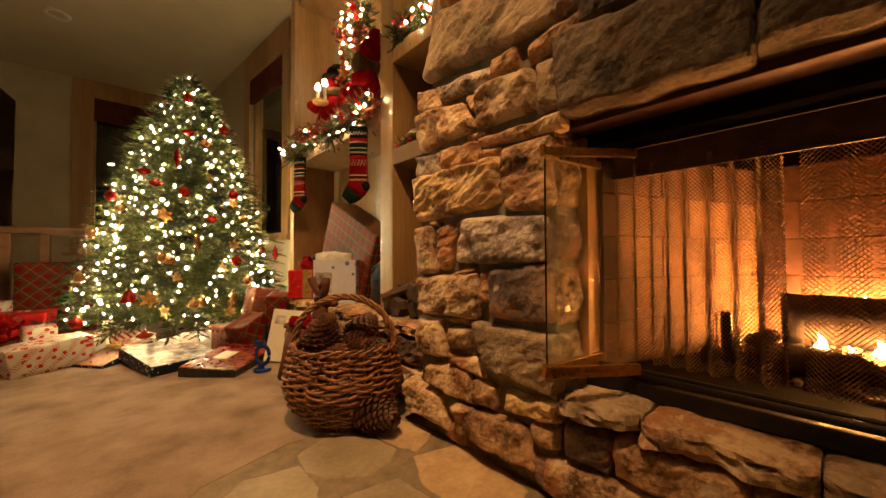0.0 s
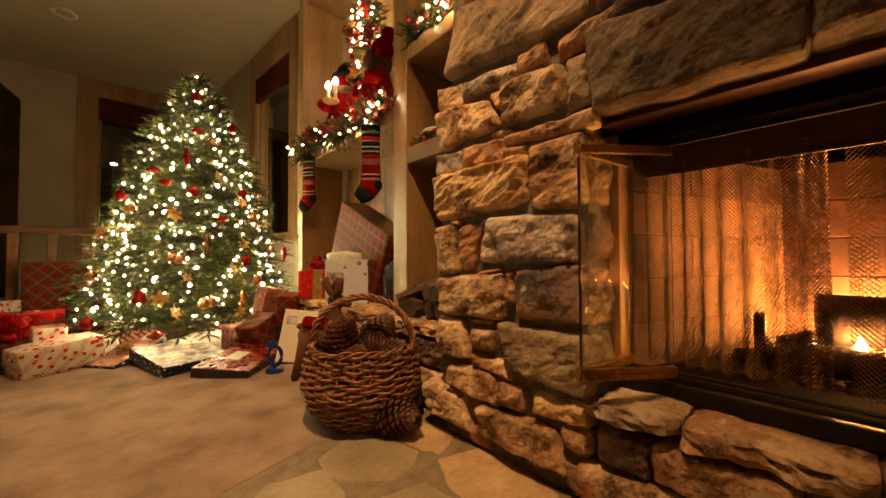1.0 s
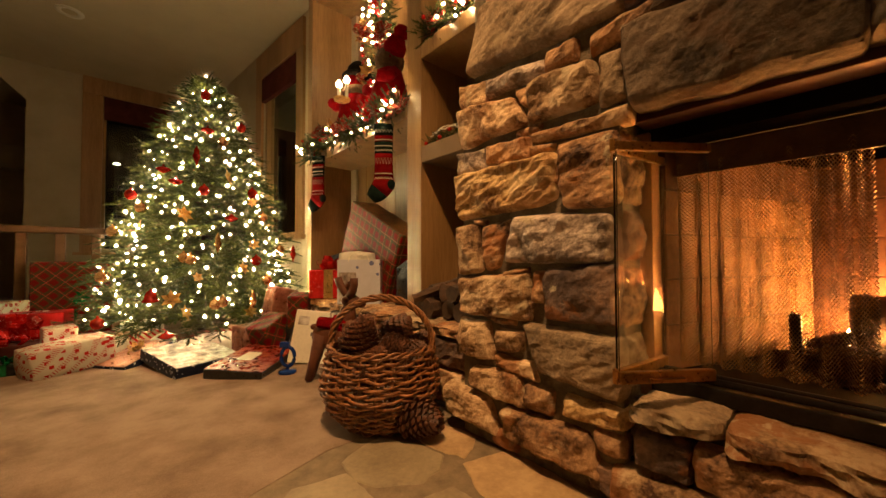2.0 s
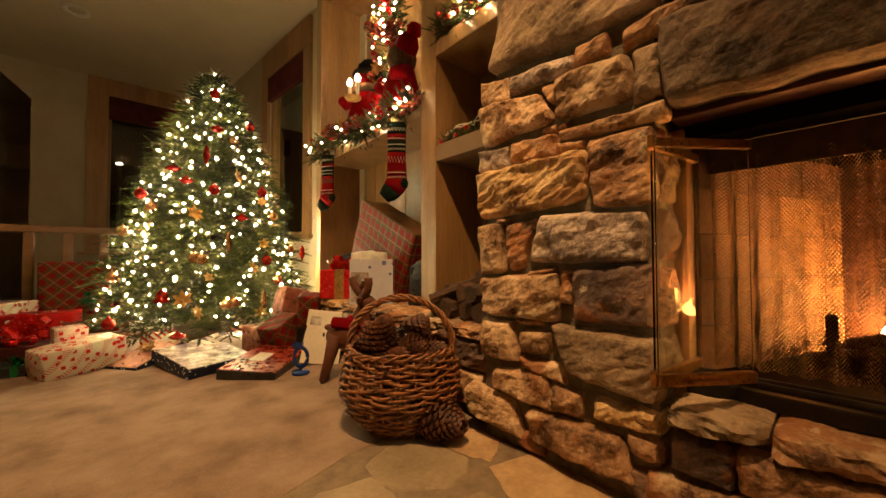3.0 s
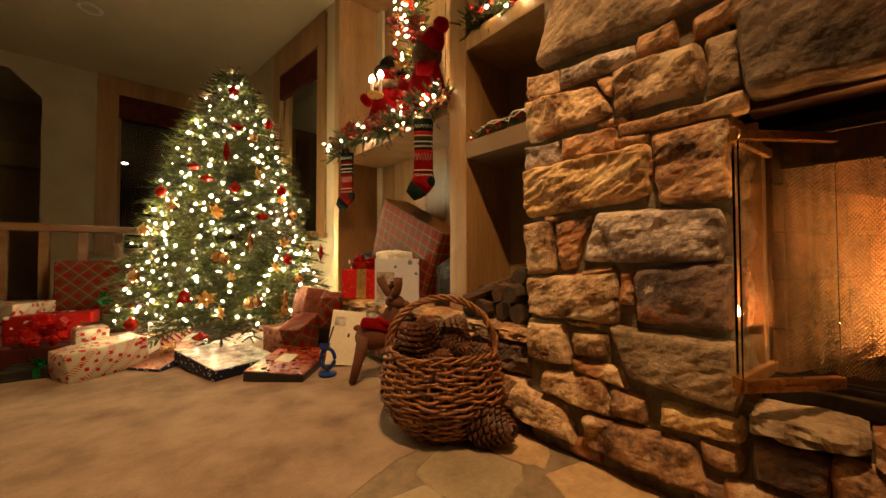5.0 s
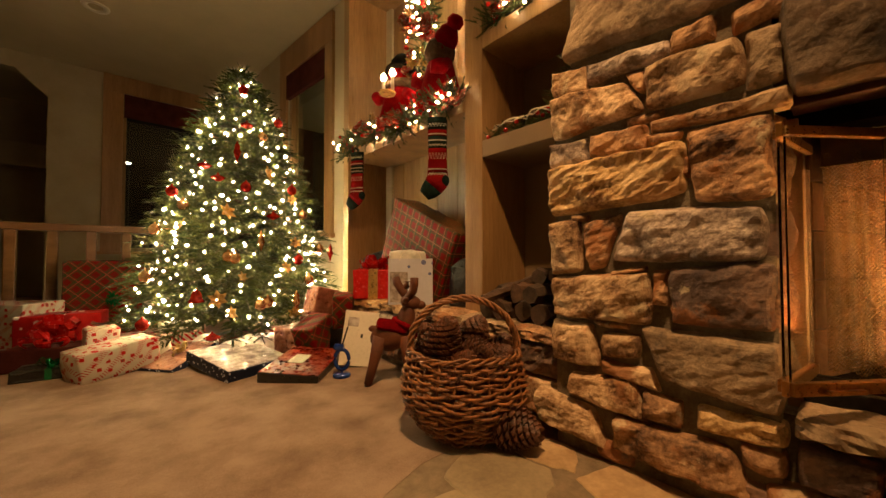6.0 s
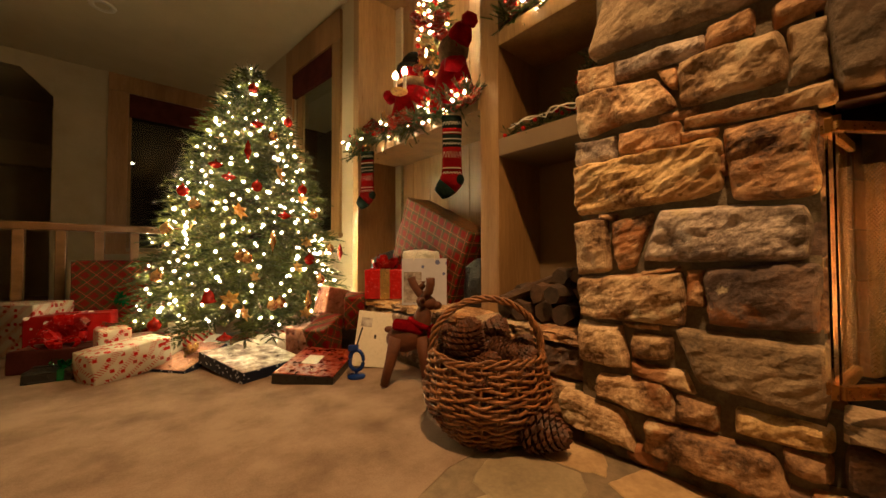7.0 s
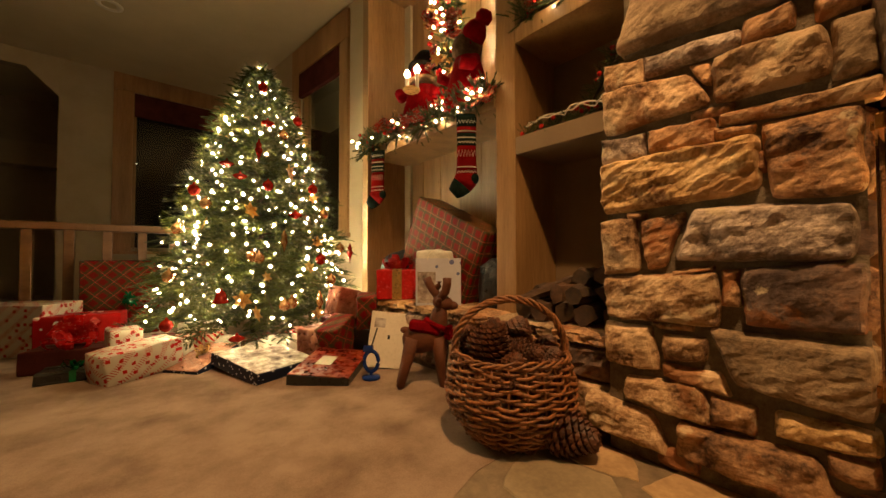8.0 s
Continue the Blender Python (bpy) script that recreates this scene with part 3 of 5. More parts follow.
def brick_run(a, b, me, rows=5):
    d = Vector(b) - Vector(a)
    n = d.length
    ang = math.degrees(math.atan2(d.y, d.x))
    for r in range(rows):
        s = -BL / 2 if r % 2 else 0.0
        while s < n - 0.02:
            e0, e1 = max(s, 0), min(s + BL, n)
            if e1 - e0 > 0.03:
                c = Vector(a) + d.normalized() * (e0 + e1) / 2
                m = pose(c.x, c.y, FZ + BH * (r + 0.5), 0, 0, ang)
                o = part("brick", back_me if r == rows - 1 else me, None, fb, "", m @ Matrix.Diagonal(((e1 - e0 - 0.003) / (BL - 0.003), 1, 1, 1)))
            s += BL


brick_run((1.00, 0.462, 0), (1.655, 0.215, 0), brick_me)
brick_run((1.655, 0.215, 0), (1.655, -0.38, 0), back_me)
brick_run((1.655, -0.38, 0), (1.00, -0.61, 0), brick_me)
# ---- fire screen, glass door, fire ----
DULL = mat("dull_bronze", (0.06, 0.026, 0.010), (0.13, 0.060, 0.024), 20, 0.55, 0.15, 120, metal=0.3)
# orange-brown base colour stands in for firelight reflected by the plate
PLATE = mat("firelit_steel_plate", (0.20, 0.095, 0.040), (0.42, 0.22, 0.10), 7, 0.4, 0.12, 70, metal=0.4)
surround = empty("fireplace_surround", pose(0, 0, 0), "black steel fireplace frame with brass valance", "fireplace frame")
part("bottom_rail", span(0.925, 0.965, -0.60, 0.465, 0.268, 0.305, 0.004), BLACK, surround)
part("track", tube([(0.935, -0.6, 0.318), (0.935, 0.46, 0.318)], 0.009, 8), BLACK, surround, "", None, True)
part("track", tube([(0.962, -0.6, 0.322), (0.962, 0.46, 0.322)], 0.007, 8), BLACK, surround, "", None, True)
part("side_plate", span(0.932, 0.994, 0.462, 0.493, 0.25, 0.93, 0.002), PLATE, surround, "steel side plate with firelight tinted into its colour")
part("valance", span(1.035, 1.041, -0.60, 0.45, 0.828, 0.897, 0.001), DULL, surround, "dark bronze valance above the mesh")
part("valance_lip", span(1.030, 1.036, -0.60, 0.45, 0.822, 0.828, 0.001), DULL, surround)
part("curtain_rod", tube([(1.05, -0.6, 0.862), (1.05, 0.455, 0.862)], 0.005, 8), BRASS, surround, "", None, True)

MESHM = mat("mesh_wire", (0.10, 0.05, 0.018), (0.30, 0.16, 0.055), 20, 0.42, 0, 60, metal=0.9)


def chain_curtain(y0, y1, fold, waves, name="mesh_curtain"):
    """Hanging chain mesh: crossing zigzag wires on a rippled sheet."""
    z0, z1 = 0.325, 0.855
    pitch, row = 0.0056, 0.0050
    nc, nr = int((y1 - y0) / pitch * (1 + fold)), int((z1 - z0) / row)
    vs, fs = [], []

    def at(c, r):
        s = c / nc
        y = y0 + (y1 - y0) * s
        x = 1.052 + 0.020 * math.sin(s * waves * 2 * math.pi + 0.8 * math.sin(s * 9)) + 0.008 * math.sin(s * waves * 5.3 + 1)
        return x, y, z0 + r * row

    w = 0.0012
    for r in range(nr):
        for c in range(nc):
            a, b = (c, c + 1) if (r + c) % 2 else (c + 1, c)
            p, q = at(a, r), at(b, r + 1)
            k = len(vs)
            vs += [(p[0], p[1] - w, p[2]), (p[0], p[1] + w, p[2]), (q[0], q[1] + w, q[2]), (q[0], q[1] - w, q[2])]
            fs.append((k, k + 1, k + 2, k + 3))
            k = len(vs)
            vs += [(p[0] - w, p[1], p[2]), (p[0] + w, p[1], p[2]), (q[0] + w, q[1], q[2]), (q[0] - w, q[1], q[2])]
            fs.append((k, k + 1, k + 2, k + 3))
    me = bpy.data.meshes.new(name)
    me.from_pydata(vs, [], fs)
    o = part(name, me, MESHM)
    return tagged(o, "woven brass wire mesh curtain hanging before the fire", "fire screen", "fire screen curtains")


chain_curtain(0.085, 0.435, 0.75, 8)
chain_curtain(-0.58, 0.06, 0.12, 6)

TINT = pane_mat("door_glass", (0.95, 0.985, 0.96))
door = empty("bifold_glass_door", pose(0, 0, 0), "half-open bifold glass fireplace door with brass rails", "fireplace door")


def leaf(a, b, front):
    a, b = Vector(a), Vector(b)
    d = b - a
    n = d.length
    m = Matrix.Translation((*((a + b) / 2).to_2d(), 0)) @ pose(0, 0, 0, 0, 0, math.degrees(math.atan2(d.y, d.x)))
    p = part("glass_leaf", box(n - 0.004, 0.005, 0.535, 0.001, (0, 0, 0.598)), TINT, door, "", m)
    p.visible_shadow = False
    part("top_rail", box(n, 0.017, 0.020, 0.002, (0, 0, 0.858)), BRASS, p)
    part("bottom_rail", box(n, 0.020, 0.026, 0.003, (0, 0, 0.336)), BRASS, p)
    if front:
        part("handle", box(0.085, 0.010, 0.009, 0.002, (-0.01, -0.017, 0.332)), BRASS, p, "small brass pull handle")
    return p


leaf((0.747, 0.472, 0), (0.933, 0.337, 0), True)
leaf((0.760, 0.482, 0), (0.985, 0.452, 0), False)
part("hinge", box(0.016, 0.012, 0.03, 0.002, (0.752, 0.478, 0.862)), BRASS, door)
part("hinge", box(0.016, 0.012, 0.03, 0.002, (0.752, 0.478, 0.335)), BRASS, door)

CHAR = mat("charred_wood", (0.008, 0.005, 0.004), (0.05, 0.028, 0.018), 14, 0.9, 0.8, 80)
grate = empty("fire_grate", pose(1.30, 0.02, FZ), "black iron fire grate with andirons", "fire grate")
for x, y in ((-0.053, 0.202), (-0.053, -0.36)):
    part("andiron", box(0.024, 0.024, 0.15, 0.004, (x, y, 0.075)), BLACK, grate)
    part("foot", box(0.09, 0.02, 0.016, 0.003, (x - 0.03, y, 0.008)), BLACK, grate)
for i in range(7):
    y = 0.2 - i * 0.09
    part("bar", tube([(-0.06, y, 0.045), (0.18, y, 0.045)], 0.008, 6), BLACK, grate)
part("bar", tube([(-0.055, 0.23, 0.04), (-0.055, -0.39, 0.04)], 0.009, 6), BLACK, grate)
part("bar", tube([(0.15, 0.23, 0.04), (0.15, -0.39, 0.04)], 0.009, 6), BLACK, grate)


def log(name, a, b, r, material, label, category="log", group="logs", bark=0.12, sides=18, ends=None):
    a, b = Vector(a), Vector(b)
    n = 14
    bm = bmesh.new()
    d = (b - a).normalized()
    u = d.cross(Vector((0, 0, 1))).normalized()
    w = d.cross(u)
    rings = []
    sd = a * 7.7
    for i in range(n + 1):
        p = (b - a) * i / n
        rings.append([bm.verts.new(p + (u * math.cos(t) + w * math.sin(t)) * r * (1 + bark * noise.noise(Vector((math.cos(t) * 2, math.sin(t) * 2, i * 0.35)) + sd) + 0.04 * noise.noise(Vector((math.cos(t) * 9, math.sin(t) * 9, i * 0.8)) + sd))) for t in (2 * math.pi * j / sides for j in range(sides))])
    for q, s in zip(rings, rings[1:]):
        for j in range(sides):
            bm.faces.new((q[j], q[(j + 1) % sides], s[(j + 1) % sides], s[j]))
    bm.faces.new(rings[0][::-1])
    bm.faces.new(rings[-1])
    bmesh.ops.recalc_face_normals(bm, faces=bm.faces)
    o = part(name, bm, material, None, "", Matrix.Translation(a), name != "firewood")
    return tagged(o, label, category, group)


log("fire_log", (1.36, 0.12, 0.43), (1.42, -0.42, 0.43), 0.072, CHAR, "thick charred log burning on the grate", group="fire logs")
log("fire_log", (1.24, 0.18, 0.345), (1.34, -0.30, 0.35), 0.04, CHAR, "charred split log at the front of the grate", group="fire logs")
log("fire_log", (1.22, 0.26, 0.325), (1.44, 0.10, 0.33), 0.03, CHAR, "thin charred branch in the ashes", group="fire logs")
log("fire_log", (1.40, 0.19, 0.36), (1.27, 0.13, 0.40), 0.016, CHAR, "thin charred stick leaning on the grate", group="fire logs")
EMBER = glow("embers", (1.0, 0.30, 0.05), 9)
FLAME = glow("flame", (1.0, 0.43, 0.10), 430)
bm = bmesh.new()
er = random.Random(3)
for i in range(60):
    bmesh.ops.create_icosphere(bm, subdivisions=1, radius=er.uniform(0.005, 0.014), matrix=pose(er.uniform(1.25, 1.36), er.uniform(-0.3, 0.055), FZ + er.uniform(0.055, 0.085)))
tagged(part("embers", bm, EMBER), "bed of glowing orange embers on the grate", "embers", kind="stuff")


bm = bmesh.new()
for i in range(90):
    bmesh.ops.create_icosphere(bm, subdivisions=1, radius=er.uniform(0.008, 0.024), matrix=pose(er.uniform(1.10, 1.58), er.uniform(-0.42, 0.24), FZ + er.uniform(0.0, 0.012), er.uniform(0, 180), 0, er.uniform(0, 180)) @ Matrix.Diagonal((1.5, 1.0, er.uniform(0.5, 0.9), 1)))
tagged(part("ash_rubble", bm, CHAR), "charred crumbs and ash on the firebox floor", "ash", kind="stuff")


def flame(x, y, h, r):
    prof = [(0.0, 0), (r * 0.8, h * 0.08), (r, h * 0.22), (r * 0.75, h * 0.45), (r * 0.4, h * 0.7), (r * 0.14, h * 0.9), (0.0, h)]
    bm = lathe(prof, 10)
    for v in bm.verts:
        k = v.co.z / h
        v.co.y += 0.35 * r * math.sin(k * 6 + x * 50) * k
        v.co.x += 0.3 * r * math.sin(k * 5 + y * 70) * k
    tagged(part("flame", bm, FLAME, None, "", pose(x, y, FZ + 0.06), True), "small yellow flame licking the burning log", "flame", "fire flames")


for x, y, h, r in ((1.275, 0.045, 0.05, 0.016), (1.27, 0.0, 0.035, 0.014), (1.28, -0.05, 0.05, 0.018), (1.27, -0.12, 0.06, 0.018), (1.28, -0.2, 0.05, 0.02), (1.55, 0.11, 0.07, 0.024), (1.60, 0.03, 0.11, 0.026), (1.60, -0.03, 0.13, 0.028), (1.60, -0.10, 0.14, 0.028), (1.60, -0.18, 0.14, 0.028), (1.60, -0.26, 0.13, 0.028)):
    flame(x, y, h, r)

# ---- paving by the hearth ----


def paver(x, y, rx, ry, turn, material, n=9, sd=0):
    pr = random.Random(sd * 97 + 5)
    bm = bmesh.new()
    pts = []
    for i in range(n):
        a = 2 * math.pi * (i + pr.uniform(-0.3, 0.3)) / n
        k = 1 / max(abs(math.cos(a)) ** 4 + abs(math.sin(a)) ** 4, 0.3) ** 0.25
        pts.append((rx * k * math.cos(a) * pr.uniform(0.86, 1.06), ry * k * math.sin(a) * pr.uniform(0.86, 1.06)))
    fine = []
    for i in range(n):
        a, b = Vector((*pts[i], 0)), Vector((*pts[(i + 1) % n], 0))
        for j in range(6):
            p = a.lerp(b, j / 6)
            fine.append(p + Vector((noise.noise(p * 30 + Vector((sd, 0, 0))), noise.noise(p * 30 + Vector((0, sd, 0))), 0)) * 0.006)
    inner = [bm.verts.new((p.x * 0.96, p.y * 0.96, 0.002)) for p in fine]
    outer = [bm.verts.new((p.x, p.y, -0.004)) for p in fine]
    low = [bm.verts.new((p.x, p.y, -0.012)) for p in fine]
    mid = bm.verts.new((0, 0, 0.002))
    for i in range(len(inner)):
        bm.faces.new((inner[i], inner[(i + 1) % len(inner)], mid))
    for q, s in ((inner, outer), (outer, low)):
        for i in range(len(fine)):
            k = (i + 1) % len(fine)
            bm.faces.new((q[i], s[i], s[k], q[k]))
    bmesh.ops.recalc_face_normals(bm, faces=bm.faces)
    return part("paving_stone", bm, material, PAVING, "", pose(x, y, 0.0005 * (sd % 7) - 0.001, 0, 0, turn))


PAVING = structure("paving", span(-0.4, 0.9, -1.6, 1.24, -0.011, -0.0016, 0), GROUT, "irregular flagstone paving before the hearth", "paving")
for i, (x, y, rx, ry, turn, m) in enumerate((
        (0.735, 1.025, 0.075, 0.10, 10, PAVER), (0.72, 0.72, 0.105, 0.16, -6, PAVER), (0.525, 1.04, 0.115, 0.13, 20, PAVER_GREY), (0.275, 0.98, 0.11, 0.12, -10, PAVER_GREY),
        (0.47, 0.72, 0.12, 0.13, 0, PAVER_GREY), (0.18, 0.70, 0.15, 0.12, 12, PAVER), (0.70, 0.38, 0.12, 0.15, 8, PAVER), (0.42, 0.42, 0.14, 0.14, 0, PAVER), (0.12, 0.40, 0.13, 0.15, 5, PAVER_GREY),
        (0.68, 0.06, 0.12, 0.14, 0, PAVER_GREY), (0.38, 0.08, 0.15, 0.15, 9, PAVER_GREY), (0.08, 0.06, 0.13, 0.15, 0, PAVER), (0.66, -0.28, 0.14, 0.16, 0, PAVER), (0.32, -0.28, 0.16, 0.16, 4, PAVER))):
    paver(x, y, rx * 1.13, ry * 1.13, turn, m, 9, i)

# ---- railing and distance ----
rail = empty("railing", pose(0, 4.46, 0), "wooden stair railing with square balusters", "railing")
part("handrail", span(-3.1, 0.35, -0.05, 0.05, 0.815, 0.872, 0.008), RAILWOOD, rail)
part("bottom_rail", span(-3.1, 0.35, -0.03, 0.03, 0.0, 0.05, 0.005), RAILWOOD, rail)
for i in range(15):
    x = 0.165 - i * 0.214
    part("baluster", span(x - 0.03, x + 0.03, -0.03, 0.03, 0.05, 0.815, 0.005), RAILWOOD, rail)

# ---- tree ----
TX, TY, TH = 0.385, 3.43, 2.05


def sprig_arrays(length, needles, rnd, nl=0.019, width=0.0016):
    """A twig with needles all round: points and triangles, along +x."""
    vs, fs = [], []
    for i in range(needles):
        s = length * (0.04 + 0.96 * i / needles)
        a = rnd.uniform(0, 2 * math.pi)
        tilt = rnd.uniform(0.55, 1.0)
        n = nl * rnd.uniform(0.75, 1.15) * (1 - 0.35 * (s / length) ** 3)
        d = Vector((math.cos(tilt), math.sin(tilt) * math.cos(a), math.sin(tilt) * math.sin(a) * 0.8 + 0.1))
        o = Vector((0, -math.sin(a), math.cos(a))) * width
        p = Vector((s, 0, 0))
        k = len(vs)
        vs += [p + o, p - o, p + d * n]
        fs.append((k, k + 1, k + 2))
    k = len(vs)
    for s, r in ((0, 0.0022), (length, 0.001)):
        vs += [Vector((s, r, 0)), Vector((s, -r * 0.5, r * 0.87)), Vector((s, -r * 0.5, -r * 0.87))]
    fs += [(k, k + 1, k + 4), (k, k + 4, k + 3), (k + 1, k + 2, k + 5), (k + 1, k + 5, k + 4), (k + 2, k, k + 3), (k + 2, k + 3, k + 5)]
    return np.array([tuple(v) for v in vs]), np.array(fs)


SPR = [sprig_arrays(0.10, 78, random.Random(i)) for i in range(6)]


def needle_mesh(name, places):
    """One mesh of sprigs: places are (matrix, which)."""
    av, af, k = [], [], 0
    for m, w in places:
        v, f = SPR[w % 6]
        m = np.array(m)
        av.append(v @ m[:3, :3].T + m[:3, 3])
        af.append(f + k)
        k += len(v)
    av, af = np.concatenate(av), np.concatenate(af)
    me = bpy.data.meshes.new(name)
    me.vertices.add(len(av))
    me.vertices.foreach_set("co", av.ravel())
    me.loops.add(af.size)
    me.loops.foreach_set("vertex_index", af.ravel().astype(np.int32))
    me.polygons.add(len(af))
    me.polygons.foreach_set("loop_start", np.arange(0, af.size, 3, dtype=np.int32))
    me.update(calc_edges=True)
    me.validate()
    return me


def aim(p, d, roll=0.0, s=1.0):
    q = Vector(d).to_track_quat("X", "Z").to_matrix().to_4x4()
    return Matrix.Translation(p) @ q @ pose(0, 0, 0, roll, 0, 0) @ Matrix.Scale(s, 4)


tree = empty("christmas_tree", pose(TX, TY, 0), "tall lit fir christmas tree hung with red and gold ornaments", "christmas tree")
part("trunk", tube([(0, 0, z * TH / 12) for z in range(13)], 0.035, 10, taper=lambda s: 1 - 0.9 * s), BARK, tree)
part("stand", lathe([(0.2, 0), (0.2, 0.03), (0.06, 0.06), (0.05, 0.12), (0.0, 0.12)], 20), BLACK, tree)


def spread(z):
    """Radius of the crown at a height."""
    k = max(0.0, 1 - (z - 0.12) / (TH - 0.17))
    return min(0.045 + 0.79 * k ** 0.69, (TH - z) * 1.1 + 0.02) if z > 0.30 else 0.72 + 0.06 * min(z / 0.30, 1)


tr = random.Random(11)
places, limbs = [], bmesh.new()
tips = []
zt = 0.20
while zt < TH - 0.05:
    r = spread(zt)
    count = max(4, int(8 + r * 13))
    for i in range(count):
        a = 2 * math.pi * (i + tr.uniform(-0.4, 0.4)) / count + zt * 9
        n = (r - 0.06) * tr.uniform(0.82, 1.06)
        if TX + n * math.cos(a) > 0.99:
            n = (0.99 - TX) / math.cos(a)
        z0 = zt + tr.uniform(-0.04, 0.04)
        up = tr.uniform(0.02, 0.16) + 0.35 * (zt / TH) ** 2
        pts = [Vector((math.cos(a) * n * s, math.sin(a) * n * s, z0 + n * (up * s - 0.22 * s * s))) for s in (0, 0.25, 0.5, 0.75, 1)]
        tube(pts, 0.007, 4, bm=limbs, taper=lambda s: 1 - 0.75 * s)
        side = Vector((-math.sin(a), math.cos(a), 0))
        m = max(4, int(n / 0.026))
        for k in range(m):
            s = (k + 1) / m
            if s < 0.18 and n > 0.3:
                continue
            f = s * 4
            j = min(int(f), 3)
            p = pts[j].lerp(pts[j + 1], f - j)
            d = (pts[j + 1] - pts[j]).normalized()
            if k == m - 1:
                places.append((aim(p, d, tr.uniform(0, 360), tr.uniform(0.8, 1.1)), tr.randrange(6)))
            for sgn in (-1, 1):
                dd = d * tr.uniform(0.6, 1.0) + side * sgn * tr.uniform(0.5, 0.95) + Vector((0, 0, tr.uniform(-0.25, 0.3)))
                places.append((aim(p, dd, tr.uniform(0, 360), tr.uniform(0.75, 1.3) * (1.2 - 0.4 * s)), tr.randrange(6)))
            if tr.random() < 0.6:
                places.append((aim(p, d + Vector((0, 0, tr.uniform(0.5, 1.0))) + side * tr.uniform(-0.4, 0.4), 0, tr.uniform(0.5, 0.9)), tr.randrange(6)))
        tips.append(pts[-1])
    zt += 0.062
for i in range(14):
    a = i * 2.4
    places.append((aim(Vector((0, 0, TH - 0.14 + i * 0.008)), (math.cos(a) * 0.5, math.sin(a) * 0.5, 0.7), 0, 0.8), i))
places.append((aim(Vector((0, 0, TH - 0.08)), (0, 0, 1), 0, 1.0), 1))
# places of the bulbs, each clipped between twigs of its own
NB, spots = 298, []
for i in range(NB):
    s = (i + 0.5) / NB
    z = 0.16 + (TH - 0.17) * (1 - (1 - s) ** 0.66)
    a = -math.pi * ((i * 0.618034) % 1.0) * 1.16 + 0.25 if i % 3 else i * 2.4
    r = spread(z) * tr.uniform(0.62, 0.92) - 0.02
    p = Vector((min(r * math.cos(a), 0.96 - TX), r * math.sin(a), z + tr.uniform(-0.03, 0.03)))
    spots.append((p, tr.choice((0.5, 0.65, 0.8, 1.0))))
    out = Vector((math.cos(a), math.sin(a), 0))
    for k in range(5):
        d = out * tr.uniform(-0.1, 0.9) + Vector((tr.uniform(-1, 1), tr.uniform(-1, 1), tr.uniform(-0.7, 0.5)))
        q = p + Vector((tr.uniform(-1, 1), tr.uniform(-1, 1), tr.uniform(-1, 0.4))) * 0.022 - d.normalized() * 0.05 * tr.random() - out * 0.012
        places.append((aim(q, d, tr.uniform(0, 360), tr.uniform(0.6, 0.95)), tr.randrange(6)))
tagged(part("branchwork", limbs, BARK, tree), kind="stuff")
part("crown", needle_mesh("crown", places), NEEDLE, tree)

# bulbs of the tree's string, wound round the crown
strings = empty("string_lights", pose(TX, TY, 0), "warm white string lights wound through the tree", "string lights")
bm = bmesh.new()
bmesh.ops.create_icosphere(bm, subdivisions=1, radius=0.0082)
bulb_me = mesh_of(bm, "bulb", True)
bulb_me.materials.append(BULB)
wire_pts = []
for p, k in spots:
    part("bulb", bulb_me, None, strings, "", pose(*p) @ Matrix.Scale(k, 4))
cluster = bmesh.new()
for i in range(70):
    z = 0.2 + (TH - 0.35) * (1 - (1 - tr.random()) ** 0.6)
    a = -math.pi * tr.random()
    r = spread(z) * tr.uniform(0.66, 0.9) - 0.02
    bmesh.ops.create_icosphere(cluster, subdivisions=1, radius=tr.uniform(0.0040, 0.0056), matrix=pose(min(r * math.cos(a), 0.95 - TX), r * math.sin(a), z))
tagged(part("small_bulbs", cluster, BULB, strings), kind="stuff")
for i in range(400):
    s = i / 399
    z = 0.16 + (TH - 0.22) * s
    a = s * 2 * math.pi * 13
    r = max(spread(z) * 0.8 - 0.02, 0.01)
    wire_pts.append((min(r * math.cos(a), 0.95 - TX), r * math.sin(a), z + 0.02 * math.sin(i)))
part("wire", tube(wire_pts, 0.0018, 4), mat("green_wire", (0.01, 0.03, 0.01), (0.02, 0.05, 0.02)), strings)

# ---- basket ----
BXC, BYC = 0.648, 1.30
basket = empty("wicker_basket", pose(BXC, BYC, 0), "round woven wicker basket with a twisted arched handle", "basket")


def brad(z):
    k = z / 0.275
    return 0.125 + 0.088 * math.sin(min(k * 1.0 / 0.56, 1) * math.pi / 2) if k < 0.56 else 0.213 - 0.026 * ((k - 0.56) / 0.44) ** 1.3


STK = 24
for row in range(24):
    z = 0.008 + row * 0.0115
    pts = []
    for i in range(156):
        a = 2 * math.pi * i / 156
        ph = (STK / 2) * a + (math.pi if row % 2 else 0)
        r = brad(z) + 0.0085 * math.sin(ph) + 0.007 * noise.noise(Vector((math.cos(a) * 4, math.sin(a) * 4, row)))
        pts.append((r * math.cos(a), r * math.sin(a), z + 0.010 * noise.noise(Vector((math.cos(a) * 3.5, math.sin(a) * 3.5, row * 0.7)))))
    part("weaver", tube(pts, 0.0046 + 0.0008 * math.sin(row * 2.7), 7, True), WICKER, basket, "", None, True)
for i in range(STK):
    a = 2 * math.pi * (i + 0.5) / STK
    part("stake", tube([(brad(z) * math.cos(a), brad(z) * math.sin(a), z) for z in (0.0, 0.04, 0.09, 0.14, 0.19, 0.24, 0.275)], 0.0045, 5), WICKER, basket, "", None, True)
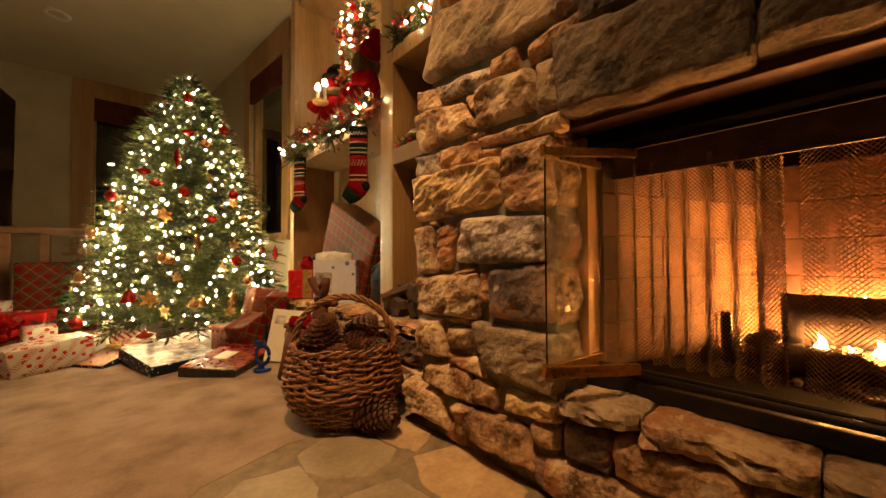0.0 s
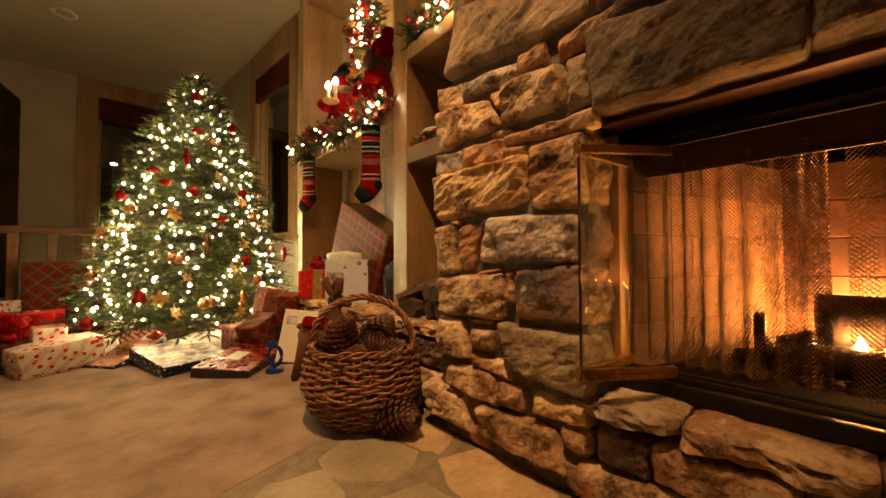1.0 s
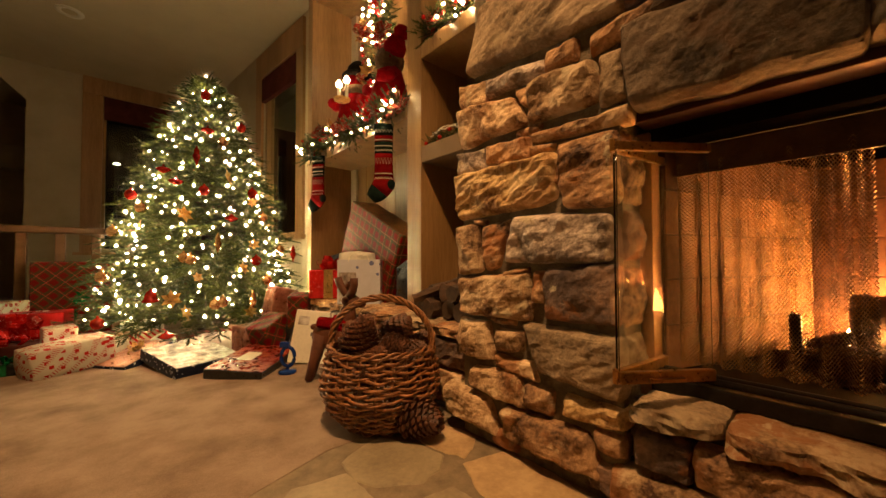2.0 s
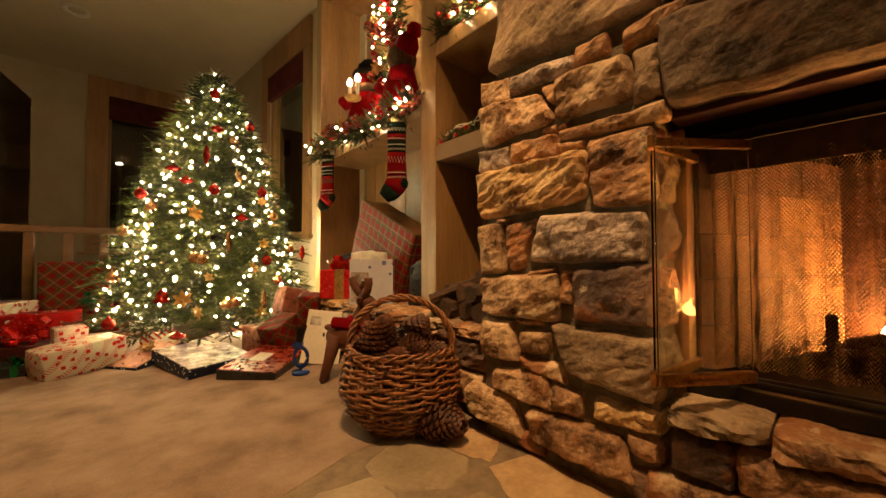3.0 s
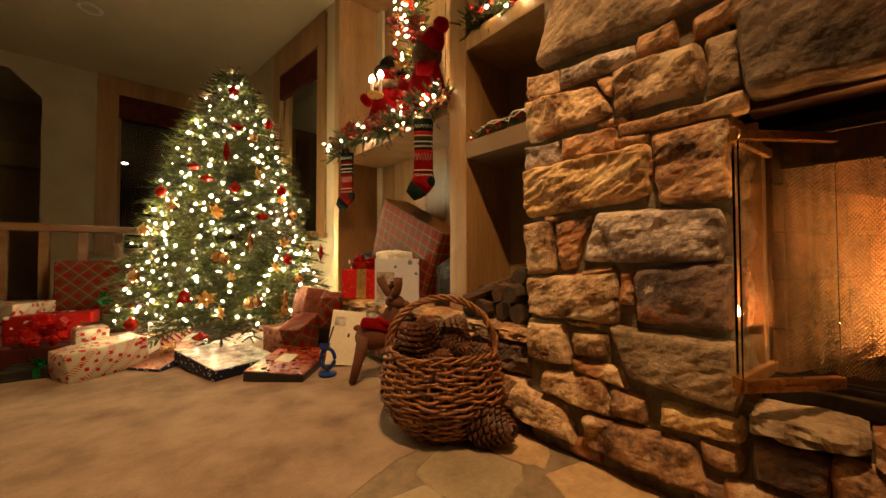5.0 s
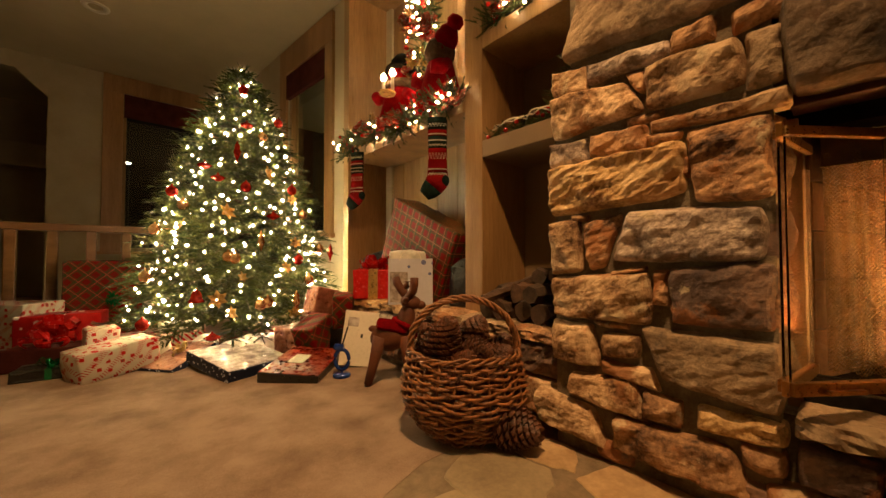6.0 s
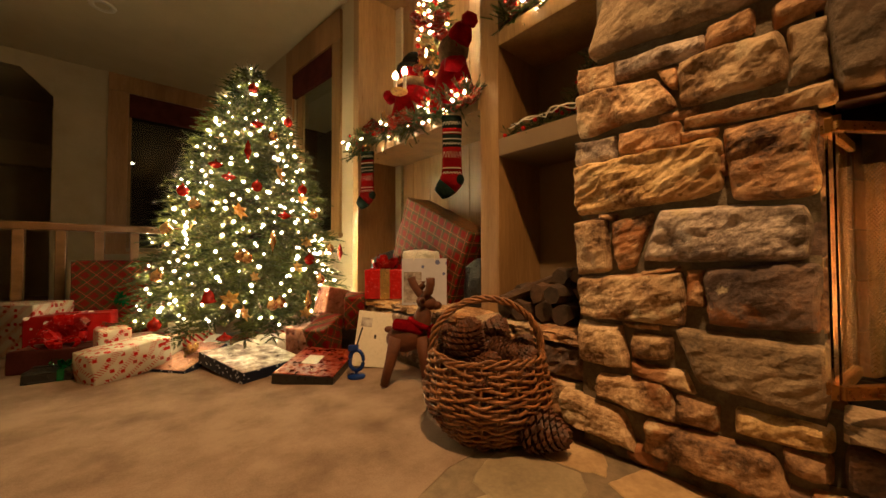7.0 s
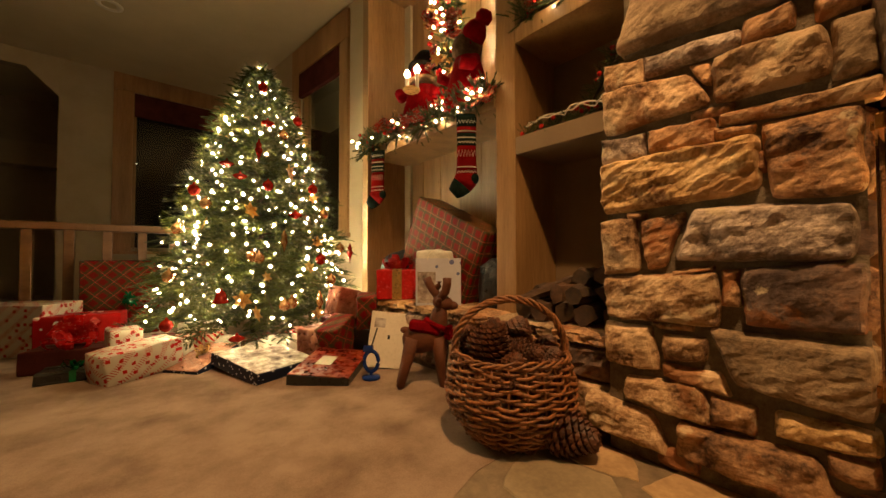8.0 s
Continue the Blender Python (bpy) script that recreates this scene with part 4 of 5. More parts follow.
part("base", lathe([(0.0, 0.004), (0.128, 0.004), (0.128, 0.014), (0.0, 0.014)], 30), WICKER, basket)
for k in range(3):
    pts = []
    for i in range(200):
        a = 2 * math.pi * i / 200
        t = a * 9 + k * 2.094
        pts.append(((0.188 + 0.009 * math.cos(t)) * math.cos(a), (0.188 + 0.009 * math.cos(t)) * math.sin(a), 0.279 + 0.008 * math.sin(t) + 0.005 * math.sin(a * 3 + k)))
    part("rim_strand", tube(pts, 0.0043, 6, True), WICKER, basket, "", None, True)
HA = radians(-42)
for k in range(4):
    pts = []
    for i in range(90):
        s = i / 89
        t = s * math.pi
        c = Vector((math.cos(HA) * 0.19 * math.cos(t), math.sin(HA) * 0.19 * math.cos(t), 0.255 + 0.20 * math.sin(t) ** 0.75))
        out = Vector((math.cos(HA) * math.cos(t), math.sin(HA) * math.cos(t), math.sin(t)))
        acr = Vector((-math.sin(HA), math.cos(HA), 0))
        w = s * 2 * math.pi * 4.5 + k * math.pi / 2
        pts.append(c + (out * math.cos(w) + acr * math.sin(w)) * (0.0085 + 0.003 * math.sin(s * 17 + k * 2)))
    part("handle_strand", tube(pts, 0.0052, 7), WICKER, basket, "", None, True)


def pine_cone_mesh(length, radius, seed):
    cr = random.Random(seed)
    bm = bmesh.new()
    lathe([(0.0, 0.0), (radius * 0.5, length * 0.1), (radius * 0.62, length * 0.35), (radius * 0.4, length * 0.7), (0.0, length * 0.96)], 12, bm)
    n = 150
    for i in range(n):
        s = (i + 0.5) / n
        a = i * 2.39996
        rr = radius * (math.sin(min(1, s * 1.9 + 0.25) * math.pi / 2) * (1 - 0.72 * max(0, s - 0.35) ** 1.2 / 0.6))
        z = length * (0.03 + 0.92 * s)
        up = -0.15 + 1.0 * s
        d = Vector((math.cos(a), math.sin(a), up)).normalized()
        t = Vector((-math.sin(a), math.cos(a), 0))
        nn = d.cross(t)
        w = radius * 0.21 * (1 - 0.5 * s) + 0.003
        b0, tip = Vector((math.cos(a), math.sin(a), 0)) * rr * 0.4 + Vector((0, 0, z)), Vector((math.cos(a), math.sin(a), 0)) * rr + Vector((0, 0, z + up * rr * 0.35))
        th = radius * 0.07
        vs = [bm.verts.new(p) for p in (b0 + t * w * 0.5, b0 - t * w * 0.5, tip - t * w - nn * 0, tip + d * w * 0.5 + nn * th, tip + t * w, b0 - nn * th, tip - nn * th * 1.6)]
        for q in ((0, 1, 2, 3), (0, 3, 4), (1, 5, 6, 2), (5, 0, 4, 6), (2, 6, 3), (6, 4, 3)):
            try:
                bm.faces.new([vs[j] for j in q])
            except ValueError:
                pass
    return mesh_of(bm, "pine_cone")


cones = [pine_cone_mesh(0.165, 0.074, 1), pine_cone_mesh(0.13, 0.055, 2)]
for c in cones:
    c.materials.append(CONE)


def pine_cone(which, m, label):
    return tagged(part("pine_cone", cones[which], None, None, "", m), label, "pine cone", "pine cones")


pine_cone(0, pose(0.668, 1.088, 0.073, 97, 0, 15) @ Matrix.Scale(1.03, 4) @ pose(0, 0, -0.085), "large open brown pine cone lying on the floor")
for i, (x, y, z, rx, ry, rz, w) in enumerate(((-0.09, 0.05, 0.30, 20, 10, 0, 0), (0.03, -0.05, 0.28, 60, 20, 40, 1), (0.06, 0.06, 0.30, 40, -20, 120, 0), (-0.02, 0.11, 0.30, 30, 10, 200, 1), (-0.06, -0.06, 0.26, 70, 0, 300, 1), (0.11, -0.02, 0.27, 40, 10, 60, 1), (0.02, 0.02, 0.32, 80, 10, 10, 1), (-0.10, -0.02, 0.25, 30, 30, 0, 1), (0.0, -0.12, 0.25, 60, 20, 80, 1))):
    pine_cone(w, pose(BXC + x, BYC + y, z - 0.06, rx, ry, rz), "brown pine cone heaped in the basket")


# ---- gift papers ----
def paper(name, base, fg, kind, scale, alt=(0.02, 0.06, 0.02), rough=0.5, metal=0.0):
    m = mat(name, [c * 0.85 for c in base], base, 8, rough, 0.25, 40, metal=metal, rand=0.05, spec=0.1)
    nt = m.node_tree
    n, l = nt.nodes, nt.links
    b = n["Principled BSDF"]
    src = b.inputs["Base Color"].links[0].from_socket
    tc, sep = n.new("ShaderNodeTexCoord"), n.new("ShaderNodeSeparateXYZ")
    l.new(tc.outputs["Object"], sep.inputs[0])

    def op(kind_, a, c, d=None):
        x = n.new("ShaderNodeMath")
        x.operation = kind_
        for i, val in enumerate((a, c, d)):
            if val is None:
                continue
            if isinstance(val, (int, float)):
                x.inputs[i].default_value = val
            else:
                l.new(val, x.inputs[i])
        return x.outputs[0]

    def blend(f, a, c):
        x = n.new("ShaderNodeMixRGB")
        l.new(f, x.inputs[0])
        l.new(a, x.inputs[1])
        if isinstance(c, tuple):
            x.inputs[2].default_value = (*c, 1)
        else:
            l.new(c, x.inputs[2])
        return x.outputs[0]

    u, v = op("ADD", sep.outputs[0], sep.outputs[1]), sep.outputs[2]
    p, q = op("MULTIPLY", op("ADD", u, v), scale), op("MULTIPLY", op("SUBTRACT", u, v), scale)
    out = src
    if kind == "plaid":
        for k in (p, q):
            out = blend(op("MULTIPLY", op("LESS_THAN", op("FRACT", op("ADD", k, 0.3), 0), 0.45), 0.55), out, alt)
        for k in (p, q):
            out = blend(op("LESS_THAN", op("FRACT", k, 0), 0.04), out, fg)
    elif kind == "square_plaid":
        for k in (op("MULTIPLY", u, scale), op("MULTIPLY", v, scale)):
            out = blend(op("MULTIPLY", op("LESS_THAN", op("FRACT", op("ADD", k, 0.3), 0), 0.45), 0.55), out, alt)
        for k in (op("MULTIPLY", u, scale), op("MULTIPLY", v, scale)):
            out = blend(op("LESS_THAN", op("FRACT", k, 0), 0.045), out, fg)
    elif kind == "stripe":
        out = blend(op("LESS_THAN", op("FRACT", p, 0), 0.42), out, fg)
    else:
        vo = n.new("ShaderNodeTexVoronoi")
        vo.inputs["Scale"].default_value = scale
        vo.distance = "CHEBYCHEV" if kind == "print" else "EUCLIDEAN"
        l.new(tc.outputs["Object"], vo.inputs["Vector"])
        if kind == "print":
            out = blend(op("MULTIPLY", op("LESS_THAN", op("FRACT", op("MULTIPLY", p, 2.3), 0), 0.3), op("LESS_THAN", op("FRACT", op("MULTIPLY", q, 0.4), 0), 0.4)), out, fg)
            out = blend(op("LESS_THAN", vo.outputs["Distance"], 0.26), out, fg)
            out = blend(op("LESS_THAN", vo.outputs["Distance"], 0.09), out, alt)
        else:
            out = blend(op("LESS_THAN", vo.outputs["Distance"], 0.24), out, fg)
    l.new(out, b.inputs["Base Color"])
    return m


RED, CREAM, GREEN = (0.33, 0.010, 0.010), (0.42, 0.35, 0.25), (0.015, 0.12, 0.04)
PLAID = paper("red_plaid_paper", (0.17, 0.006, 0.006), (0.44, 0.05, 0.035), "plaid", 9.5)
PLAID_S = paper("small_red_plaid_paper", (0.20, 0.008, 0.008), (0.42, 0.11, 0.06), "square_plaid", 15)
CANDY = paper("candy_print_paper", (0.46, 0.41, 0.33), RED, "print", 30, (0.05, 0.10, 0.07))
STRIPE = paper("striped_paper", CREAM, RED, "stripe", 26)
FLAKE = paper("red_snowflake_paper", RED, (0.8, 0.72, 0.66), "dots", 15)
NAVY = paper("navy_star_paper", (0.012, 0.016, 0.035), (0.5, 0.5, 0.55), "dots", 42)
BAGP = paper("pale_blue_print_paper", (0.55, 0.56, 0.66), (0.14, 0.16, 0.34), "dots", 17, rough=0.25)
FOIL = mat("pink_foil", (0.16, 0.035, 0.022), (0.56, 0.27, 0.18), 10, 0.3, 1.0, 24, metal=0.6, dist=0.03)
SILVER = mat("silver_tissue", (0.50, 0.50, 0.45), (0.85, 0.80, 0.74), 9, 0.35, 1.0, 22, dist=0.03)
REDRIB = mat("red_ribbon", (0.30, 0.005, 0.006), (0.60, 0.015, 0.015), 12, 0.25, 0.2, 60, spec=0.8)
GREENRIB = mat("green_ribbon", (0.005, 0.10, 0.03), (0.02, 0.30, 0.10), 12, 0.2, 0.2, 60, metal=0.5)
GOLDRIB = mat("gold_ribbon", (0.42, 0.25, 0.07), (0.80, 0.55, 0.20), 10, 0.3, 0.1, 60, metal=0.8)
WHITEBOX = mat("white_card", (0.60, 0.54, 0.45), (0.74, 0.68, 0.58), 3, 0.3, 0.03, 60)
BLACKBOX = mat("black_card", (0.008, 0.008, 0.007), (0.018, 0.017, 0.015), 6, 0.3, 0.03, 60)
PHOTO = mat("red_picture_print", (0.006, 0.004, 0.003), (0.30, 0.075, 0.03), 13, 0.28, 0, 34, third=(0.16, 0.012, 0.006), rand=0, spec=0.2)
SNOWY = mat("snowy_picture_print", (0.05, 0.035, 0.035), (0.58, 0.54, 0.52), 14, 0.25, 0, 26, third=(0.30, 0.25, 0.23), rand=0, spec=0.2)
DARKBAG = mat("dark_plastic", (0.006, 0.008, 0.012), (0.03, 0.04, 0.055), 9, 0.3, 0.8, 26, dist=0.03)
BLUE = mat("blue_glass", (0.006, 0.02, 0.12), (0.012, 0.05, 0.28), 8, 0.08, 0, 40, metal=0.3)
DOLLRED = mat("red_felt", (0.12, 0.001, 0.003), (0.21, 0.003, 0.006), 20, 0.85, 0.3, 160, spec=0.04)
DEERM = mat("reindeer_brown", (0.060, 0.015, 0.005), (0.135, 0.038, 0.012), 14, 0.7, 0.2, 90)


def soft_box(sx, sy, sz, bulge=0.0, seed=0, bevel=0.008):
    """A wrapped parcel: bevelled and slightly uneven, standing on z = 0."""
    bm = bmesh.new()
    bmesh.ops.create_cube(bm, size=1, matrix=Matrix.Translation((0, 0, 0.5)))
    bmesh.ops.subdivide_edges(bm, edges=bm.edges, cuts=7, use_grid_fill=True)
    for v in bm.verts:
        x, y, z = v.co.x * 2, v.co.y * 2, v.co.z * 2 - 1
        k = [max(0.0, (1 - x * x)) , max(0.0, (1 - y * y)), max(0.0, (1 - z * z))]
        p = Vector((v.co.x * sx, v.co.y * sy, v.co.z * sz))
        q = Vector((noise.noise(p * 11 + Vector((seed, 1, 2))), noise.noise(p * 11 + Vector((3, seed, 5))), noise.noise(p * 11 + Vector((7, 2, seed)))))
        if v.co.z < 0.02:
            q.z = 0
        p += q * (0.004 + bulge * 0.25)
        if bulge:
            if abs(x) > 0.99:
                p.x += math.copysign(bulge * k[1] * k[2], x)
            if abs(y) > 0.99:
                p.y += math.copysign(bulge * k[0] * k[2], y)
            if z > 0.99:
                p.z += bulge * k[0] * k[1]
        v.co = p
    sharp = [e for e in bm.edges if len(e.link_faces) == 2 and e.calc_face_angle(0) > 1.0]
    bmesh.ops.bevel(bm, geom=sharp, offset=bevel, segments=2, affect="EDGES", profile=0.6)
    return bm


def ribbon_strip(sx, sy, sz, w, t=0.0025, along="x"):
    bm = bmesh.new()
    if along == "x":
        span(-w / 2, w / 2, -sy / 2 - t, -sy / 2 + 0.001, 0.002, sz + t, 0.0005, bm)
        span(-w / 2, w / 2, -sy / 2 - t, sy / 2 + t, sz - 0.001, sz + t, 0.0005, bm)
        span(-w / 2, w / 2, sy / 2 - 0.001, sy / 2 + t, 0.002, sz + t, 0.0005, bm)
    else:
        span(-sx / 2 - t, -sx / 2 + 0.001, -w / 2, w / 2, 0.002, sz + t, 0.0005, bm)
        span(-sx / 2 - t, sx / 2 + t, -w / 2, w / 2, sz - 0.001, sz + t * 1.3, 0.0005, bm)
        span(sx / 2 - 0.001, sx / 2 + t, -w / 2, w / 2, 0.002, sz + t, 0.0005, bm)
    return bm


def bow(r, loops=12, seed=1, w=0.014):
    """A ribbon bow: looped strips fanning out in two tiers."""
    br = random.Random(seed)
    bm = bmesh.new()
    hub = bm.verts.new((0, 0, 0))
    for i in range(loops):
        a = 2 * math.pi * i / loops + br.uniform(-0.15, 0.15)
        el = br.uniform(0.15, 1.1)
        d = Vector((math.cos(a) * math.cos(el), math.sin(a) * math.cos(el), math.sin(el)))
        s = Vector((-math.sin(a), math.cos(a), 0)) * w / 2
        up = d.cross(s).normalized()
        n = r * br.uniform(0.75, 1.1)
        prev = None
        for k in range(1, 10):
            t = 2 * math.pi * k / 10
            p = d * n * 0.5 * (1 - math.cos(t)) + up * n * 0.22 * math.sin(t)
            cur = (bm.verts.new(p + s), bm.verts.new(p - s))
            if prev:
                bm.faces.new((prev[0], prev[1], cur[1], cur[0]))
            else:
                bm.faces.new((hub, cur[1], cur[0]))
            prev = cur
        bm.faces.new((prev[0], prev[1], hub))
    bmesh.ops.solidify(bm, geom=bm.faces[:], thickness=0.0008)
    return bm


def parcel(name, m, size, material, label, bulge=0.0, seed=0, category="gift"):
    o = empty(name, m, label, category)
    part("wrapping", soft_box(*size, bulge, seed), material, o, "", None, True)
    sx, sy, sz = size
    if not bulge:
        for s in (-1, 1):
            bm = bmesh.new()
            bm.faces.new([bm.verts.new(p) for p in ((s * (sx / 2 + 0.003), -sy * 0.44, sz * 0.06), (s * (sx / 2 + 0.003), sy * 0.44, sz * 0.06), (s * (sx / 2 + 0.007), sy * 0.12, sz * 0.58), (s * (sx / 2 + 0.007), -sy * 0.12, sz * 0.58))])
            bmesh.ops.solidify(bm, geom=bm.faces[:], thickness=0.0015)
            bmesh.ops.recalc_face_normals(bm, faces=bm.faces)
            part("end_flap", bm, material, o)
        part("paper_seam", span(-sx * 0.46, sx * 0.46, sy * 0.10, sy * 0.10 + 0.03, sz + 0.002, sz + 0.0045, 0.0005), material, o)
    return o


FACE = -40
# parcels before the railing
g = parcel("gift_box", pose(-0.385, 4.33, 0, 0, 0, 0), (0.47, 0.12, 0.582), PLAID, "tall flat box in red plaid paper leaning by the railing", seed=1)
part("bow", bow(0.07, 16, 1), GREENRIB, g, "shiny green ribbon bow", pose(0.055, -0.062, 0.28, 90, 0, 0))
part("bow", bow(0.055, 12, 2), GREENRIB, g, "shiny green ribbon bow", pose(0.0, -0.062, 0.16, 90, 0, 0))
parcel("gift_box", pose(-0.86, 4.02, 0, 0, 0, -35), (0.50, 0.28, 0.315), CANDY, "large box in cream paper printed with red figures", seed=2)
g = parcel("gift_box", pose(-0.56, 3.80, 0, 0, 0, -10), (0.40, 0.2, 0.245), FLAKE, "red box with white snowflakes and wide red ribbon", seed=3)
part("ribbon", ribbon_strip(0.40, 0.2, 0.245, 0.05), REDRIB, g)
part("bow", bow(0.17, 14, 5, 0.045), REDRIB, g, "large loose red satin bow", pose(0.0, -0.12, 0.10, 75, 0, 0))
g = parcel("gift_box", pose(-0.53, 3.10, 0, 0, 0, -8), (0.27, 0.16, 0.055), BLACKBOX, "flat dark box tied with green ribbon", seed=4)
part("ribbon", ribbon_strip(0.27, 0.16, 0.055, 0.025), GREENRIB, g)
part("bow", bow(0.06, 10, 7), GREENRIB, g, "shiny green ribbon bow", pose(0, -0.02, 0.055))
g = parcel("gift_box", pose(-0.57, 3.34, 0, 0, 0, -20), (0.34, 0.2, 0.12), MAROON, "low dark red box under a heap of ribbon", seed=24)
part("bow", bow(0.12, 12, 9, 0.03), REDRIB, g, "loose red ribbon bow", pose(0, -0.03, 0.115))
parcel("soft_parcel", pose(-0.295, 2.97, 0.0, 0, -6, 24), (0.34, 0.19, 0.155), CANDY, "soft parcel in cream paper with red candy print", 0.018, 5)
parcel("gift_box", pose(-0.36, 3.20, 0, 0, 0, 12), (0.14, 0.14, 0.21), CANDY, "small upright box in cream printed paper", 0.0, 6)
parcel("gift_box", pose(-0.16, 3.36, 0, 0, 0, -30), (0.2, 0.16, 0.12), PLAID, "small red plaid box under the tree", 0.0, 7)
parcel("gift_box", pose(0.0, 3.18, 0, 0, 0, 20), (0.22, 0.16, 0.14), STRIPE, "box in red and white striped paper", 0.0, 8)
parcel("gift_box", pose(0.02, 3.40, 0, 0, 0, 10), (0.2, 0.2, 0.17), WHITEBOX, "plain white box under the tree", 0.0, 9)
parcel("soft_parcel", pose(-0.10, 3.12, 0, 0, 0, -20), (0.11, 0.1, 0.12), WHITEBOX, "small white paper parcel", 0.01, 10)
parcel("gift_box", pose(0.10, 2.95, 0, 0, 0, 20), (0.10, 0.09, 0.07), CANDY, "tiny box in cream printed paper", 0.0, 20)


parcel("gift_box", pose(0.27, 3.02, 0, 0, 0, 15), (0.2, 0.15, 0.11), PLAID_S, "low red plaid box under the front branches", 0.0, 51)
parcel("tissue_paper", pose(0.13, 3.06, 0, 0, 0, -20), (0.14, 0.12, 0.10), SILVER, "crumpled white tissue between the parcels", 0.03, 52)
parcel("soft_parcel", pose(-0.22, 3.16, 0, 0, 0, 40), (0.15, 0.13, 0.13), FLAKE, "small red snowflake parcel between larger ones", 0.012, 53)
parcel("gift_box", pose(0.48, 2.98, 0, 0, 0, -12), (0.2, 0.16, 0.13), STRIPE, "striped red and cream box behind the tissue", 0.0, 54)


def flat_box(name, m, size, side, print_, label, border=0.006):
    o = empty(name, m, label, "gift box")
    part("tray", box(size[0], size[1], size[2], 0.004, (0, 0, size[2] / 2)), side, o)
    part("lid_print", box(size[0] - border, size[1] - border, 0.003, 0.001, (0, 0, size[2] + 0.0016)), print_, o, "glossy printed picture")
    return o


o = flat_box("flat_gift_box", pose(-0.02, 2.93, 0.02, 0, -16, 38), (0.30, 0.22, 0.035), NAVY, FOIL, "flat navy box with a shiny picture, propped on parcels")
part("bow", bow(0.06, 10, 12), GOLDRIB, o, "gold ribbon bow", pose(0.02, 0.0, 0.04))
o = flat_box("flat_gift_box", pose(0.215, 2.63, 0.012, 6, 0, 17), (0.335, 0.43, 0.062), NAVY, SNOWY, "flat navy box with snowy scene picture on the lid")
o = flat_box("flat_gift_box", pose(0.474, 2.345, 0.016, 8, 0, 50), (0.43, 0.295, 0.05), BLACKBOX, PHOTO, "flat black box with red festive picture on the lid")
part("sticker", box(0.13, 0.08, 0.002, 0.0005, (-0.0, 0.03, 0.0545)), WHITEBOX, o, "small white printed label")
o.matrix_basis = pose(0.474, 2.345, 0.004, 4, -3, 48)
parcel("tissue_paper", pose(0.36, 2.87, 0, 0, 0, 25), (0.34, 0.16, 0.10), SILVER, "crumpled silver tissue paper parcel", 0.03, 13, "gift")
parcel("gift_box", pose(0.66, 2.62, 0.03, 0, -22, 30), (0.2, 0.15, 0.2), PLAID, "red plaid box tipped against others", 0.0, 14)
parcel("gift_box", pose(0.58, 2.75, 0.0, 0, 0, 20), (0.22, 0.18, 0.17), FOIL, "box in crinkled pink foil paper", 0.0, 15)
parcel("gift_box", pose(0.72, 2.78, 0.20, 0, 14, 10), (0.17, 0.13, 0.2), FOIL, "crinkled foil parcel leaning on the heap", 0.0, 16)
parcel("gift_box", pose(0.76, 2.80, 0, 0, 0, 8), (0.2, 0.24, 0.2), MAROON, "dark red box below the foil parcel", 0.0, 18)
parcel("gift_box", pose(0.80, 2.56, 0.16, 0, -8, 60), (0.15, 0.12, 0.21), PLAID, "upright small plaid box among the parcels", 0.0, 17)
parcel("gift_box", pose(0.81, 2.56, 0, 0, 0, 20), (0.18, 0.2, 0.165), BLACKBOX, "plain dark box below a plaid box", 0.0, 19)
o = empty("white_gift_box", pose(0.71, 2.20, 0, -17, 8, -28), "flat white gift box leaning against the ledge", "gift box")
part("tray", box(0.21, 0.035, 0.30, 0.003, (0, 0, 0.153)), WHITEBOX, o)
part("label", box(0.06, 0.002, 0.05, 0.0005, (-0.055, -0.0185, 0.24)), SNOWY, o, "small printed label")
part("print_mark", box(0.012, 0.002, 0.022, 0.0005, (0.0, -0.0185, 0.165)), BLACKBOX, o)
o = empty("blue_tape_dispenser", pose(0.575, 2.11, 0, 0, 0, -40), "small glossy blue ring-shaped stand with round foot", "stand")
part("foot", lathe([(0.0, 0), (0.045, 0), (0.045, 0.012), (0.03, 0.018), (0.0, 0.02)], 24), BLUE, o, "", None, True)
part("ring", tube([(0.035 * math.cos(a), 0, 0.085 + 0.05 * math.sin(a)) for a in (2 * math.pi * i / 24 for i in range(24))], 0.010, 8, True), BLUE, o, "", None, True)
part("neck", tube([(0, 0, 0.015), (0, 0, 0.04)], 0.008, 8), BLUE, o, "", None, True)
part("head", box(0.05, 0.03, 0.03, 0.006, (-0.015, 0, 0.148)), BLUE, o)
part("stick", tube([(0.0, 0, 0.155), (0.03, 0.0, 0.25)], 0.004, 6), BLACK, o)

# parcels on the ledge
LZ = 0.337
g = parcel("gift_box", pose(1.17, 2.26, 0.40, 24.4, 0, 0) @ pose(0, 0.0, 0.02), (0.2, 0.66, 0.46), PLAID_S, "large tilted plaid gift box wedged in the niche", seed=30)
g.matrix_basis = Matrix.Translation((1.20, 2.30, LZ + 0.115)) @ pose(0, 0, 0, 24.4, 0, 0)
g = parcel("gift_box", pose(1.00, 2.50, LZ, 0, 0, FACE), (0.26, 0.2, 0.19), REDRIB, "red gift box with gold ribbon and red bow", seed=31)
part("ribbon", ribbon_strip(0.26, 0.2, 0.19, 0.06), GOLDRIB, g, "wide gold ribbon")
part("bow", bow(0.13, 18, 14, 0.035), REDRIB, g, "big red ribbon bow", pose(0, 0, 0.185))
parcel("dark_bag", pose(1.22, 2.80, LZ, 0, 0, -30), (0.22, 0.2, 0.27), DARKBAG, "dark crumpled plastic bag in the niche", 0.05, 33, "bag")
